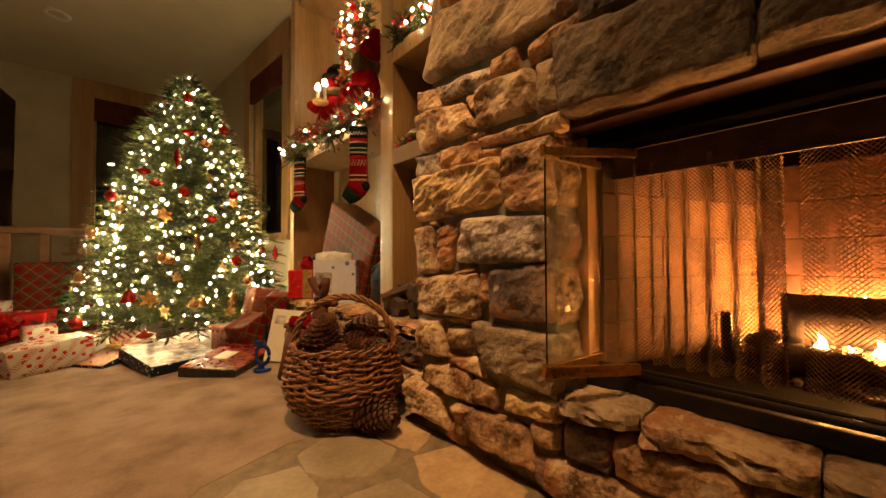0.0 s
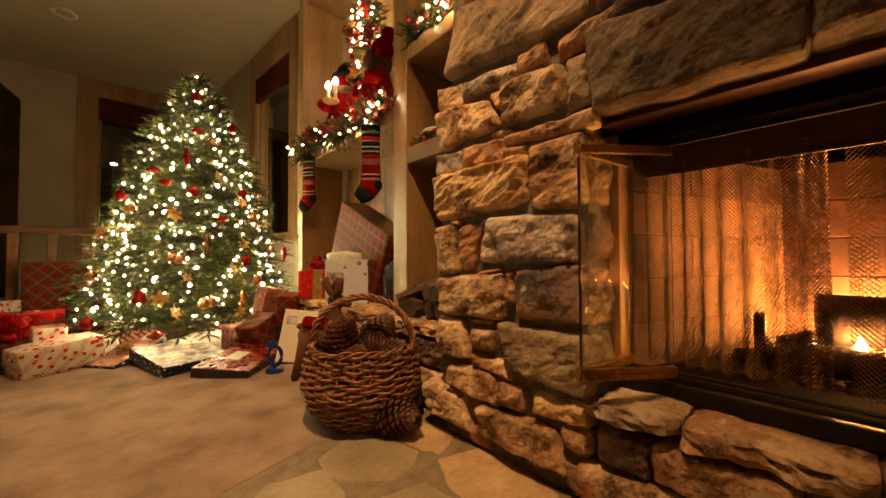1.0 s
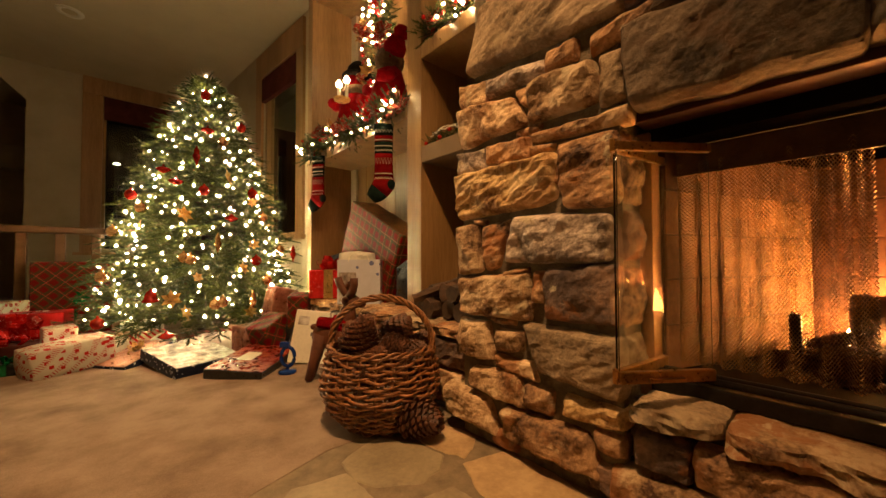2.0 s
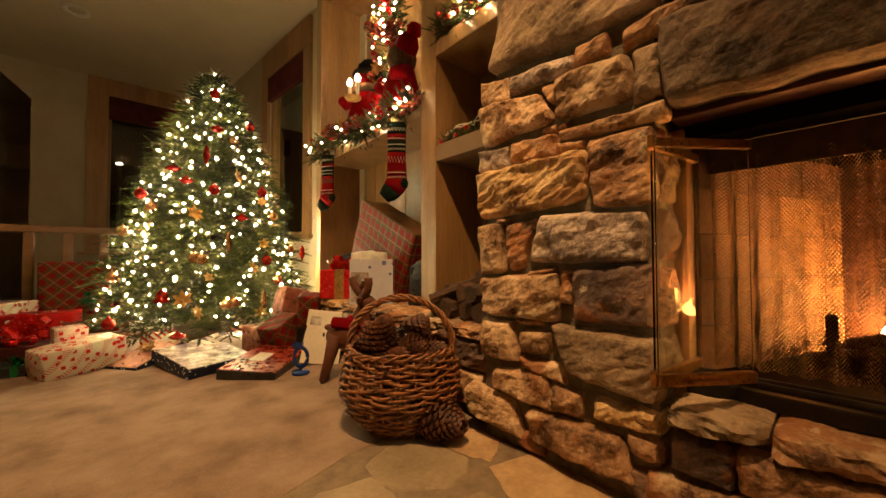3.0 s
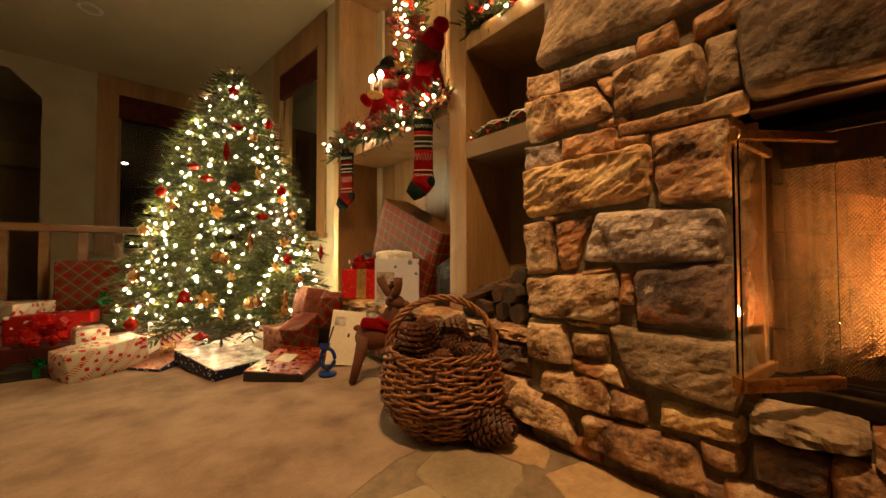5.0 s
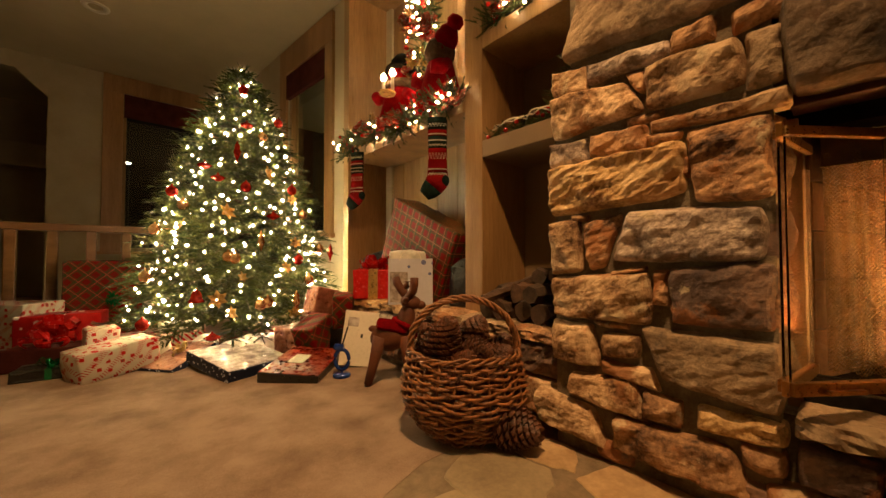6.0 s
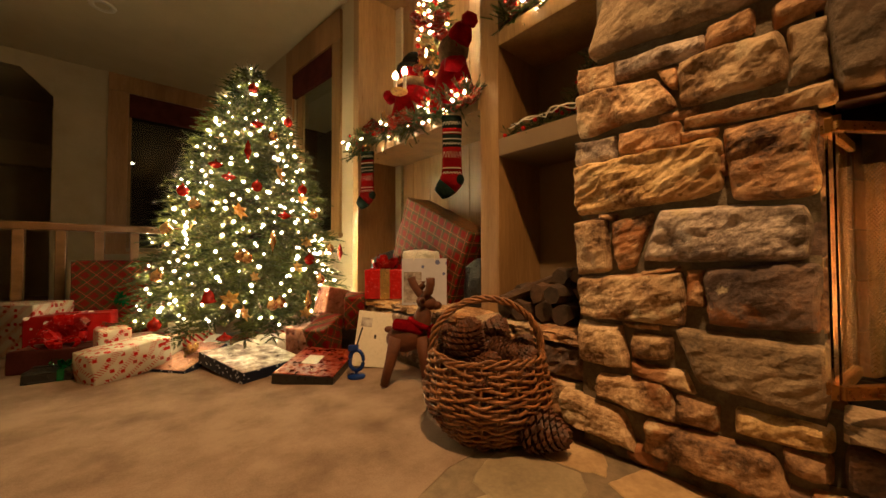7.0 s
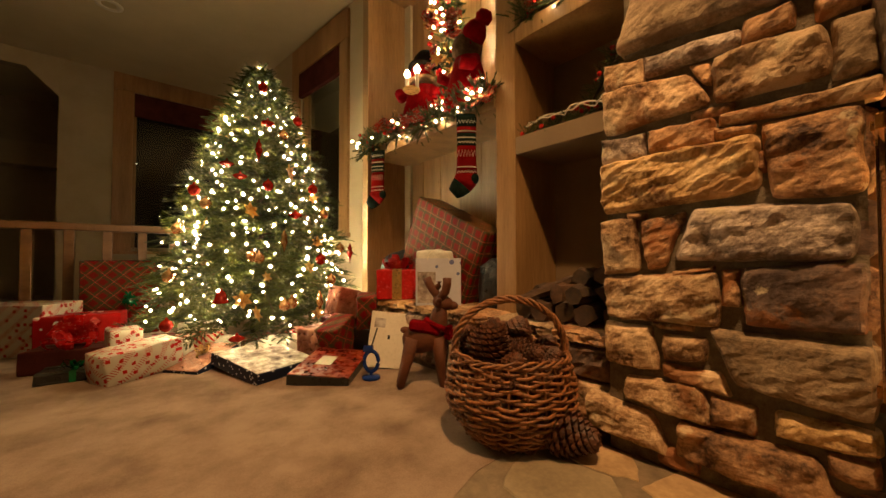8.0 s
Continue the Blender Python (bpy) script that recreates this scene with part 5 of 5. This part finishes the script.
parcel("dark_bag", pose(1.16, 1.80, LZ, 0, 0, 10), (0.12, 0.12, 0.22), DARKBAG, "dark crumpled cloth beside the plaid box", 0.04, 34, "bag")
bag = empty("gift_bag", pose(0.98, 2.07, LZ, 0, 0, FACE), "pale blue paper gift bag with white tissue", "gift bag")
bm = bmesh.new()
span(-0.125, 0.125, -0.05, -0.047, 0, 0.26, 0.0005, bm)
span(-0.125, 0.125, 0.047, 0.05, 0, 0.26, 0.0005, bm)
span(-0.125, -0.122, -0.047, 0.047, 0, 0.26, 0.0005, bm)
span(0.122, 0.125, -0.047, 0.047, 0, 0.26, 0.0005, bm)
span(-0.122, 0.122, -0.047, 0.047, 0, 0.003, 0.0005, bm)
part("bag_body", bm, BAGP, bag)
part("picture", box(0.10, 0.002, 0.17, 0.0005, (-0.065, -0.0512, 0.10)), SNOWY, bag, "printed winter picture")
part("tissue", soft_box(0.20, 0.06, 0.12, 0.008, 41), SILVER, bag, "white tissue paper sticking out", pose(-0.02, 0.005, 0.18), True)
part("handle", tube([(0.06 * math.cos(a), -0.052, 0.25 + 0.06 * math.sin(a)) for a in (math.pi * i / 12 for i in range(13))], 0.002, 5), WHITEBOX, bag)

# plush reindeer, one piece
bm = bmesh.new()


def blob(c, r, m=None, seg=14):
    bmesh.ops.create_uvsphere(bm, u_segments=seg, v_segments=10, radius=1, matrix=Matrix.Translation(c) @ (m or Matrix()) @ Matrix.Diagonal((*r, 1)))


blob((-0.02, 0, 0.228), (0.102, 0.060, 0.074), pose(0, 0, 0, 0, -14, 0))
blob((0.05, 0, 0.29), (0.045, 0.042, 0.095), pose(0, 0, 0, 0, 10, 0))
blob((0.075, 0, 0.385), (0.052, 0.034, 0.036), pose(0, 0, 0, 0, 12, 0))
blob((0.122, 0, 0.372), (0.026, 0.021, 0.020))
for sx, lean in ((-0.07, -16), (0.05, 6)):
    for sy in (-0.03, 0.03):
        tube([(sx, sy, 0.23), (sx + math.tan(radians(lean)) * 0.1, sy, 0.11), (sx + math.tan(radians(lean)) * 0.2, sy, 0.008), (sx + math.tan(radians(lean)) * 0.2, sy, 0.0)], 0.022, 10, bm=bm, taper=lambda s: 1.6 - 1.0 * s ** 0.7)
for sy in (-1, 1):
    blob((0.05, sy * 0.045, 0.40), (0.015, 0.03, 0.013), pose(0, 0, 0, sy * 25, 0, 0))
    k = 0.025 * sy
    tube([(0.06, k * 0.6, 0.405), (0.058 - k, k, 0.44), (0.05 - k * 1.6, k * 1.4, 0.475), (0.045 - k * 1.8, k * 1.5, 0.505)], 0.021, 9, bm=bm)
    tube([(0.058 - k, k, 0.44), (0.075 - k * 0.6, k, 0.468), (0.075 - k * 0.6, k, 0.485)], 0.015, 8, bm=bm)
blob((-0.105, 0, 0.262), (0.022, 0.016, 0.016))
deer = tagged(part("reindeer_figure", bm, DEERM, None, "", pose(0.725, 1.85, 0, 0, 0, -34) @ Matrix.Scale(1.0, 4), True), "brown reindeer figure standing on the carpet", "figurine")
sc = empty("bandana", pose(0.725, 1.85, 0, 0, 0, -34), "frayed red bandana tied round the reindeer's neck", "scarf")
part("band", tube([(0.05 + 0.055 * math.cos(a), 0.053 * math.sin(a), 0.282 - 0.024 * math.cos(a)) for a in (2 * math.pi * i / 24 for i in range(24))], 0.013, 8, True), DOLLRED, sc, "", None, True)
part("knot", bow(0.05, 6, 3, 0.02), DOLLRED, sc, "", pose(0.085, -0.045, 0.26, 80, 0, 30))
part("tail_cloth", soft_box(0.13, 0.014, 0.055, 0.006, 77), DOLLRED, sc, "", pose(-0.02, -0.052, 0.255, -18, 12, 0), True)

# firewood in the small niche
SPLIT = mat("split_wood", (0.022, 0.010, 0.005), (0.105, 0.050, 0.024), 9, 0.85, 0.6, 60, stretch=(0.3, 2, 2), rand=0.3)
for i, (a, b, r) in enumerate((((0.98, 1.085, 0.382), (1.38, 1.10, 0.385), 0.046), ((0.95, 1.185, 0.378), (1.38, 1.19, 0.378), 0.042), ((0.97, 1.28, 0.380), (1.37, 1.28, 0.380), 0.044), ((0.93, 1.375, 0.375), (1.36, 1.38, 0.375), 0.04), ((0.96, 1.47, 0.378), (1.36, 1.48, 0.378), 0.042), ((1.00, 1.13, 0.458), (1.37, 1.15, 0.455), 0.04), ((0.94, 1.225, 0.452), (1.37, 1.235, 0.452), 0.036), ((0.98, 1.325, 0.455), (1.37, 1.33, 0.455), 0.04), ((0.99, 1.42, 0.448), (1.36, 1.43, 0.45), 0.035), ((0.96, 1.12, 0.532), (1.36, 1.17, 0.528), 0.036), ((1.02, 1.24, 0.522), (1.36, 1.26, 0.522), 0.033), ((0.91, 1.45, 0.42), (1.12, 1.30, 0.51), 0.022))):
    log("firewood", a, b, r, SPLIT if i % 2 else BARK, "rough split log stacked in the niche", "firewood", "stacked firewood", 0.55, 7)

# ---- greenery, dolls and stockings on the shelves ----
gr = random.Random(21)
PLAIDRIB = paper("plaid_ribbon", (0.50, 0.04, 0.03), (0.75, 0.62, 0.45), "square_plaid", 60, rough=0.5)
BERRY = mat("red_berry", (0.30, 0.008, 0.008), (0.5, 0.02, 0.015), 8, 0.18, 0, 30, spec=0.8)
PETAL = mat("gold_petal", (0.20, 0.09, 0.02), (0.48, 0.28, 0.08), 10, 0.3, 0.1, 50, metal=0.6)
GBULB = glow("garland_bulb", (1.0, 0.70, 0.33), 290)
gb_me = mesh_of(lathe([(0.0, -0.0085), (0.0045, -0.006), (0.0062, 0), (0.0045, 0.006), (0.0, 0.010)], 10), "bulb", True)
gb_me.materials.append(GBULB)
bmb = bmesh.new()
bmesh.ops.create_icosphere(bmb, subdivisions=2, radius=0.011)
berry_me = mesh_of(bmb, "berry", True)
berry_me.materials.append(BERRY)


def petal_mesh(r, n, cup):
    bm = bmesh.new()
    hub = bm.verts.new((0, 0, 0))
    for i in range(n):
        a = 2 * math.pi * i / n
        d, s = Vector((math.cos(a), math.sin(a), cup)), Vector((-math.sin(a), math.cos(a), 0))
        q = [hub] + [bm.verts.new(p) for p in (d * r * 0.5 + s * r * 0.27, d * r + Vector((0, 0, -0.1 * r)), d * r * 0.5 - s * r * 0.27, d * r * 0.55 + Vector((0, 0, 0.1 * r)))]
        for f in ((0, 1, 4), (1, 2, 4), (2, 3, 4), (3, 0, 4)):
            bm.faces.new([q[j] for j in f])
    bmesh.ops.solidify(bm, geom=bm.faces[:], thickness=0.001)
    return mesh_of(bm, "petals")


gold_flower, red_flower = petal_mesh(0.055, 6, 0.35), petal_mesh(0.045, 6, 0.3)
gold_flower.materials.append(PETAL)
red_flower.materials.append(REDRIB)


def greenery(name, path, radius, per, label, bulbs=0, berries=0, flowers=0, ribbons=0, scale=0.8, category="garland"):
    """A garland along a line: needles, with its bulbs, berries, flowers and ribbon loops as parts."""
    o = empty(name, Matrix.Translation(path[0]), label, category)
    ps = [Vector(p) - Vector(path[0]) for p in path]
    seg = [(b - a).length for a, b in zip(ps, ps[1:])]
    total = sum(seg)

    def at(s):
        s *= total
        for (a, b), n in zip(zip(ps, ps[1:]), seg):
            if s <= n:
                return a.lerp(b, s / n), (b - a).normalized()
            s -= n
        return ps[-1], (ps[-1] - ps[-2]).normalized()

    pl = []
    for i in range(int(total * per)):
        p, d = at(gr.random())
        v = Vector((gr.uniform(-1, 1), gr.uniform(-1, 1), gr.uniform(-0.6, 1)))
        v.x = min(v.x, 0.5)
        pl.append((aim(p + v * radius * 0.2, d * gr.uniform(-0.5, 0.8) + v, gr.uniform(0, 360), scale * gr.uniform(0.6, 1.1)), gr.randrange(6)))
    part("foliage", needle_mesh("foliage", pl), NEEDLE, o)
    part("stem", tube(ps, 0.006, 6), BARK, o)

    def near(k):
        p, d = at(gr.random())
        return p + Vector((gr.uniform(-1, 0.2), gr.uniform(-0.7, 0.7), gr.uniform(-0.3, 0.9))) * radius * k

    for i in range(bulbs):
        part("bulb", gb_me, None, o, "", Matrix.Translation(near(0.9)) @ pose(0, 0, 0, gr.uniform(0, 180), gr.uniform(0, 180), 0))
    for i in range(berries):
        part("berry", berry_me, None, o, "", Matrix.Translation(near(1.0)))
    for i in range(flowers):
        part("flower", red_flower if i % 2 else gold_flower, None, o, "", Matrix.Translation(near(0.95)) @ pose(0, 0, 0, gr.uniform(-20, 40), gr.uniform(-110, -50), gr.uniform(0, 90)) @ Matrix.Scale(gr.uniform(0.5, 0.85), 4))
    for i in range(ribbons):
        part("ribbon_bow", bow(gr.uniform(0.045, 0.07), 8, i + 40, 0.03), PLAIDRIB, o, "", Matrix.Translation(near(0.8)) @ pose(0, 0, 0, 0, -70, gr.uniform(0, 60)))
    return o


SH = 1.442
greenery("shelf_garland", [(1.04, 3.04, SH - 0.03), (1.035, 2.82, SH + 0.02), (1.04, 2.6, SH + 0.02), (1.035, 2.3, SH - 0.015), (1.035, 2.0, SH - 0.01), (1.04, 1.74, SH + 0.0)], 0.105, 760, "green fir garland with lights and plaid ribbon along the shelf", 30, 14, 10, 16, 1.1)
greenery("lit_topiary", [(1.25, 2.27, SH), (1.25, 2.27, 1.8), (1.25, 2.26, 2.2), (1.25, 2.25, 2.55)], 0.16, 520, "slim decorated tree with red flowers and lights on the shelf", 70, 36, 60, 10, 1.1, "christmas tree")
greenery("shelf_garland", [(1.10, 1.58, 1.77), (1.10, 1.40, 1.77), (1.12, 1.15, 1.77), (1.12, 0.98, 1.76)], 0.11, 560, "fir garland with lights on the high shelf", 14, 8, 4, 2, 1.1)
greenery("shelf_garland", [(1.10, 1.57, 1.20), (1.12, 1.40, 1.205), (1.13, 1.22, 1.21), (1.16, 1.06, 1.22)], 0.05, 520, "unlit green garland with red berries on the painted shelf", 0, 10, 0, 0, 0.6)
greenery("berry_spray", [(1.22, 1.30, 1.19), (1.20, 1.26, 1.30), (1.16, 1.17, 1.40), (1.12, 1.09, 1.42)], 0.07, 420, "dark holly spray with red berries standing on the shelf", 0, 9, 0, 0, 0.6, "plant")
cr2 = random.Random(8)
wire = empty("loose_wire", pose(0, 0, 0), "pale loose lamp cord curled on the garland", "cable")
for k in range(2):
    part("cord", tube([(1.085 + 0.02 * math.sin(i * 0.9 + k), 1.54 - i * 0.022, 1.225 + 0.025 * abs(math.sin(i * 0.55 + k * 1.3))) for i in range(20)], 0.0035, 5), WHITEBOX, wire, "", None, True)

FUR = mat("brown_fur", (0.05, 0.03, 0.018), (0.14, 0.085, 0.05), 30, 0.95, 0.8, 200, spec=0.05)


def doll(x, y, z, h, turn, label):
    """A plain seated or standing cloth figure: one mesh of simple rounded forms."""
    bm = bmesh.new()
    lathe([(0.0, 0), (0.30 * h, 0.0), (0.27 * h, 0.12 * h), (0.20 * h, 0.42 * h), (0.15 * h, 0.6 * h), (0.06 * h, 0.66 * h), (0, 0.66 * h)], 20, bm)
    bmesh.ops.create_uvsphere(bm, u_segments=16, v_segments=12, radius=0.145 * h, matrix=Matrix.Translation((0, 0, 0.76 * h)))
    for s in (-1, 1):
        tube([(0, s * 0.15 * h, 0.55 * h), (-0.12 * h, s * 0.24 * h, 0.42 * h), (-0.24 * h, s * 0.2 * h, 0.42 * h)], 0.065 * h, 10, bm=bm)
    o = tagged(part("doll", bm, DOLLRED, None, "", pose(x, y, z, 0, 0, turn), True), label, "doll", "shelf dolls")
    return o


doll(1.12, 2.40, SH, 0.52, 30, "red felt doll holding candles among the garland")
doll(1.12, 1.97, SH, 0.50, -10, "red felt doll sitting at the end of the shelf")
hat = empty("black_hat", pose(1.13, 2.38, SH + 0.40, 0, 8, 0), "round black felt hat on a doll", "hat")
part("crown", lathe([(0.085, 0.02), (0.085, 0.08), (0.06, 0.12), (0.0, 0.13)], 20), SOOT, hat, "", None, True)
part("brim", lathe([(0.0, 0.015), (0.115, 0.005), (0.115, 0.02), (0.08, 0.03), (0.0, 0.03)], 20), SOOT, hat, "", None, True)
hood = tagged(part("fur_hood", lathe([(0.0, -0.09), (0.05, -0.08), (0.085, -0.03), (0.092, 0.01), (0.075, 0.055), (0.04, 0.085), (0.0, 0.092)], 20), FUR, None, "", pose(1.13, 1.985, SH + 0.375), True), "round brown fur hood over a doll's head", "hat")
cap = empty("red_cap", pose(1.13, 1.945, SH + 0.41, 38, -6, 0), "red felt cap with fur trim drooping from a doll", "hat")
part("crown", lathe([(0.066, 0.0), (0.07, 0.045), (0.05, 0.09), (0.02, 0.115), (0, 0.12)], 18), DOLLRED, cap, "", None, True)
part("tip", lathe([(0.0, 0.09), (0.04, 0.10), (0.05, 0.135), (0.03, 0.165), (0, 0.17)], 14), DOLLRED, cap, "", pose(0, -0.03, 0.0), True)
coll = tagged(part("fur_collar", tube([(0.085 * math.cos(a), 0.085 * math.sin(a), 0) for a in (2 * math.pi * i / 24 for i in range(24))], 0.028, 8, True), FUR, None, "", pose(1.13, 2.38, SH + 0.315), True), "brown fur collar round a doll", "collar")
muff = empty("candle_holder", pose(0.985, 2.335, SH + 0.21), "small double candle holder with lit bulbs in a doll's arms", "candle holder")
part("tray", lathe([(0, 0), (0.05, 0.0), (0.055, 0.012), (0, 0.012)], 16), GOLDRIB, muff)
for dx, dy, hh in ((0.0, 0.045, 0.10), (0.01, -0.045, 0.10)):
    part("candle", lathe([(0.011, 0.01), (0.011, hh), (0.0, hh)], 10), WHITEBOX, muff, "", pose(dx, dy, 0))
    part("candle_bulb", lathe([(0.0, 0), (0.014, 0.006), (0.021, 0.022), (0.014, 0.042), (0.0, 0.058)], 12), glow("candle_bulb", (1.0, 0.66, 0.30), 40), muff, "lit flame-shaped bulb", pose(dx, dy, hh), True)


def stocking(m, length, label, toe):
    """A knitted stocking: leg and foot swept in one flat tube, banded in colours."""
    o = empty("stocking", m, label, "stocking", "hung stockings")
    dark = mat("knit_green", (0.004, 0.008, 0.006), (0.010, 0.018, 0.014), 20, 0.95, 0.5, 220, spec=0.03)
    red = mat("knit_red", (0.10, 0.003, 0.004), (0.17, 0.006, 0.007), 20, 0.95, 0.5, 220, spec=0.03)
    cream = mat("knit_cream", (0.50, 0.44, 0.34), (0.66, 0.58, 0.46), 20, 0.95, 0.5, 220)
    path = [(0, 0, -length * s) for s in (0, 0.08, 0.16, 0.24, 0.32, 0.40, 0.48, 0.56, 0.64, 0.72, 0.78)] + [(toe * 0.006, 0, -length * 0.83), (toe * 0.024, 0, -length * 0.89), (toe * 0.050, 0, -length * 0.95), (toe * 0.074, 0, -length * 1.0)]
    rad = [0.055, 0.055, 0.054, 0.053, 0.052, 0.052, 0.052, 0.053, 0.054, 0.056, 0.060, 0.063, 0.058, 0.050, 0.034]

    def band(i0, i1, material, name):
        bm = bmesh.new()
        rings = []
        for i in range(i0, i1 + 1):
            a, b = Vector(path[max(i - 1, 0)]), Vector(path[min(i + 1, len(path) - 1)])
            d = (b - a).normalized()
            u = Vector((0, 1, 0)).cross(d).normalized()
            rings.append([bm.verts.new(Vector(path[i]) + (u * math.cos(t) + Vector((0, 0.36, 0)) * math.sin(t)) * rad[i]) for t in (2 * math.pi * j / 20 for j in range(20))])
        for q, s in zip(rings, rings[1:]):
            for j in range(20):
                bm.faces.new((q[j], q[(j + 1) % 20], s[(j + 1) % 20], s[j]))
        bm.faces.new(rings[0][::-1])
        bm.faces.new(rings[-1])
        part(name, bm, material, o, "", None, True)

    band(0, 2, dark, "cuff")
    band(2, 3, red, "leg_band")
    band(3, 5, dark, "leg_band")
    band(5, 9, red, "leg_band")
    band(9, 12, red, "foot")
    band(12, 14, dark, "toe")
    bm = bmesh.new()
    bmesh.ops.create_uvsphere(bm, u_segments=14, v_segments=10, radius=1, matrix=Matrix.Translation((-toe * 0.037, 0, -length * 0.81)) @ Matrix.Diagonal((0.029, 0.0225, 0.036, 1)))
    part("heel", bm, dark, o, "", None, True)
    for z in (0.10, 0.22, 0.30, 0.36, 0.50, 0.67, 0.73):
        bm = bmesh.new()
        k = 12
        for side in (-1, 1):
            for j in range(k):
                y = side * 0.0205
                x0, x1 = -0.051 + j * 0.102 / k, -0.051 + (j + 1) * 0.102 / k
                amp = 0.009 if z == 0.10 else 0.018 if z == 0.50 else 0.005 if z in (0.36, 0.73) else 0.0
                za, zb = -length * z + (amp if j % 2 else -amp), -length * z + (-amp if j % 2 else amp)
                yy = lambda x: y * math.sqrt(max(0.05, 1 - (x / 0.058) ** 2)) * 1.04
                vs = [bm.verts.new((x0, yy(x0), za - 0.003)), bm.verts.new((x1, yy(x1), zb - 0.003)), bm.verts.new((x1, yy(x1), zb + 0.003)), bm.verts.new((x0, yy(x0), za + 0.003))]
                bm.faces.new(vs)
        bmesh.ops.solidify(bm, geom=bm.faces[:], thickness=0.0015)
        part("knit_stripe", bm, cream, o)
    part("hanging_loop", tube([(-0.04, 0, 0.0), (-0.045, 0, 0.03), (-0.04, 0, 0.05), (-0.035, 0, 0.03), (-0.035, 0, 0.0)], 0.003, 5), red, o)
    return o


stocking(pose(1.025, 1.885, 1.375, 0, 0, -40), 0.43, "dark red and green knitted stocking with white bands", -1)
stocking(pose(1.02, 2.80, 1.385, 0, 0, -60), 0.40, "narrow patterned knitted stocking hung from the shelf", -1)

# ---- ornaments on the tree ----
ORN_RED = mat("red_ornament", (0.15, 0.004, 0.003), (0.36, 0.022, 0.010), 30, 0.16, 0.1, 60, metal=0.3, spec=0.6)
ORN_GOLD = mat("clear_gold_ornament", (0.45, 0.27, 0.12), (0.85, 0.62, 0.36), 14, 0.08, 0.05, 40, metal=0.9)
shapes = {
    "ball": lathe([(0.0, -0.034), (0.014, -0.031), (0.027, -0.02), (0.034, 0), (0.027, 0.02), (0.014, 0.031), (0.006, 0.034), (0.006, 0.044), (0, 0.045)], 18),
    "oval": lathe([(0.0, -0.024), (0.012, -0.021), (0.032, -0.010), (0.044, 0), (0.032, 0.010), (0.012, 0.021), (0.005, 0.028), (0.005, 0.034), (0, 0.035)], 18),
    "finial": lathe([(0.0, -0.085), (0.005, -0.06), (0.014, -0.035), (0.024, -0.01), (0.014, 0.012), (0.018, 0.025), (0.008, 0.045), (0.004, 0.06), (0, 0.062)], 16),
    "bell": lathe([(0.0, -0.03), (0.040, -0.032), (0.042, -0.026), (0.031, -0.012), (0.027, 0.012), (0.018, 0.03), (0.005, 0.036), (0.005, 0.045), (0, 0.046)], 18),
}
orn = {}
for k, bm in shapes.items():
    me = mesh_of(bm, k, True)
    for c, mm in (("red", ORN_RED), ("gold", ORN_GOLD)):
        q = me.copy()
        q.materials.append(mm)
        orn[k, c] = q


def ornament(kind, colour, *spots):
    for deg, z in spots:
        r = spread(z) * 0.99
        a = radians(deg)
        m = pose(TX + min(r * math.cos(a), 0.6), TY + r * math.sin(a), z, 0, 0, deg)
        if kind == "flower":
            o = part("ornament", gold_flower, None, None, "", m @ pose(0, 0, 0, 25 * math.sin(z * 40), 70, deg * 3) @ Matrix.Scale(0.85 + 0.2 * math.sin(z * 23), 4))
            tagged(o, "gold glitter flower clipped to a fir branch", "ornament", "tree ornaments")
        else:
            o = part("ornament", orn[kind, colour], None, None, "", m)
            tagged(o, "%s glass %s ornament hanging on the tree" % (colour, kind), "ornament", "tree ornaments")


ornament("finial", "red", (-105, 1.30), (-38, 0.65))
ornament("finial", "gold", (-92, 0.71), (-78, 0.34))
ornament("oval", "red", (-97, 1.50), (-116, 1.10), (-84, 0.87), (-126, 1.18), (-112, 0.16))
ornament("ball", "red", (-144, 1.01), (-99, 1.05), (-66, 1.07), (-53, 1.6), (-73, 0.59), (-100, 1.80), (-139, 0.24))
ornament("bell", "red", (-118, 0.39))
ornament("ball", "gold", (-107, 0.61), (-69, 0.46), (-54, 0.67), (-91, 0.34), (-133, 0.92), (-146, 0.77), (-83, 1.43), (-104, 0.60), (-94, 0.33), (-62, 0.9), (-142, 0.5))
ornament("flower", "gold", (-101, 0.49), (-110, 0.37), (-105, 0.29), (-81, 0.54), (-79, 0.26), (-84, 1.16), (-109, 0.88), (-73, 0.7), (-130, 0.8), (-68, 1.0))

# ceiling light
cl = empty("ceiling_downlight", pose(-0.536, 5.386, CEIL), "unlit recessed round ceiling light", "ceiling light")
part("trim_ring", lathe([(0.06, 0.0), (0.06, -0.006), (0.105, -0.012), (0.11, 0.0)], 32), WHITEBOX, cl, "", None, True)
part("lens", lathe([(0.0, -0.004), (0.06, -0.004), (0.06, 0.0)], 28), CEILING, cl)

# lamp outside, seen through the far window
sl = empty("street_lamp", pose(-0.30, 15.8, -1), "distant lit lamp on a dark pole outdoors", "street lamp")
part("pole", tube([(0, 0.05, 0), (0, 0.05, 4.7)], 0.04, 8), BLACK, sl)
part("lamp_head", lathe([(0, -0.03), (0.08, -0.012), (0.09, 0.012), (0.03, 0.04), (0, 0.05)], 16), glow("street_lamp_glow", (1.0, 0.85, 0.65), 7), sl, "glowing white lamp head", pose(0, 0, 4.68), True)
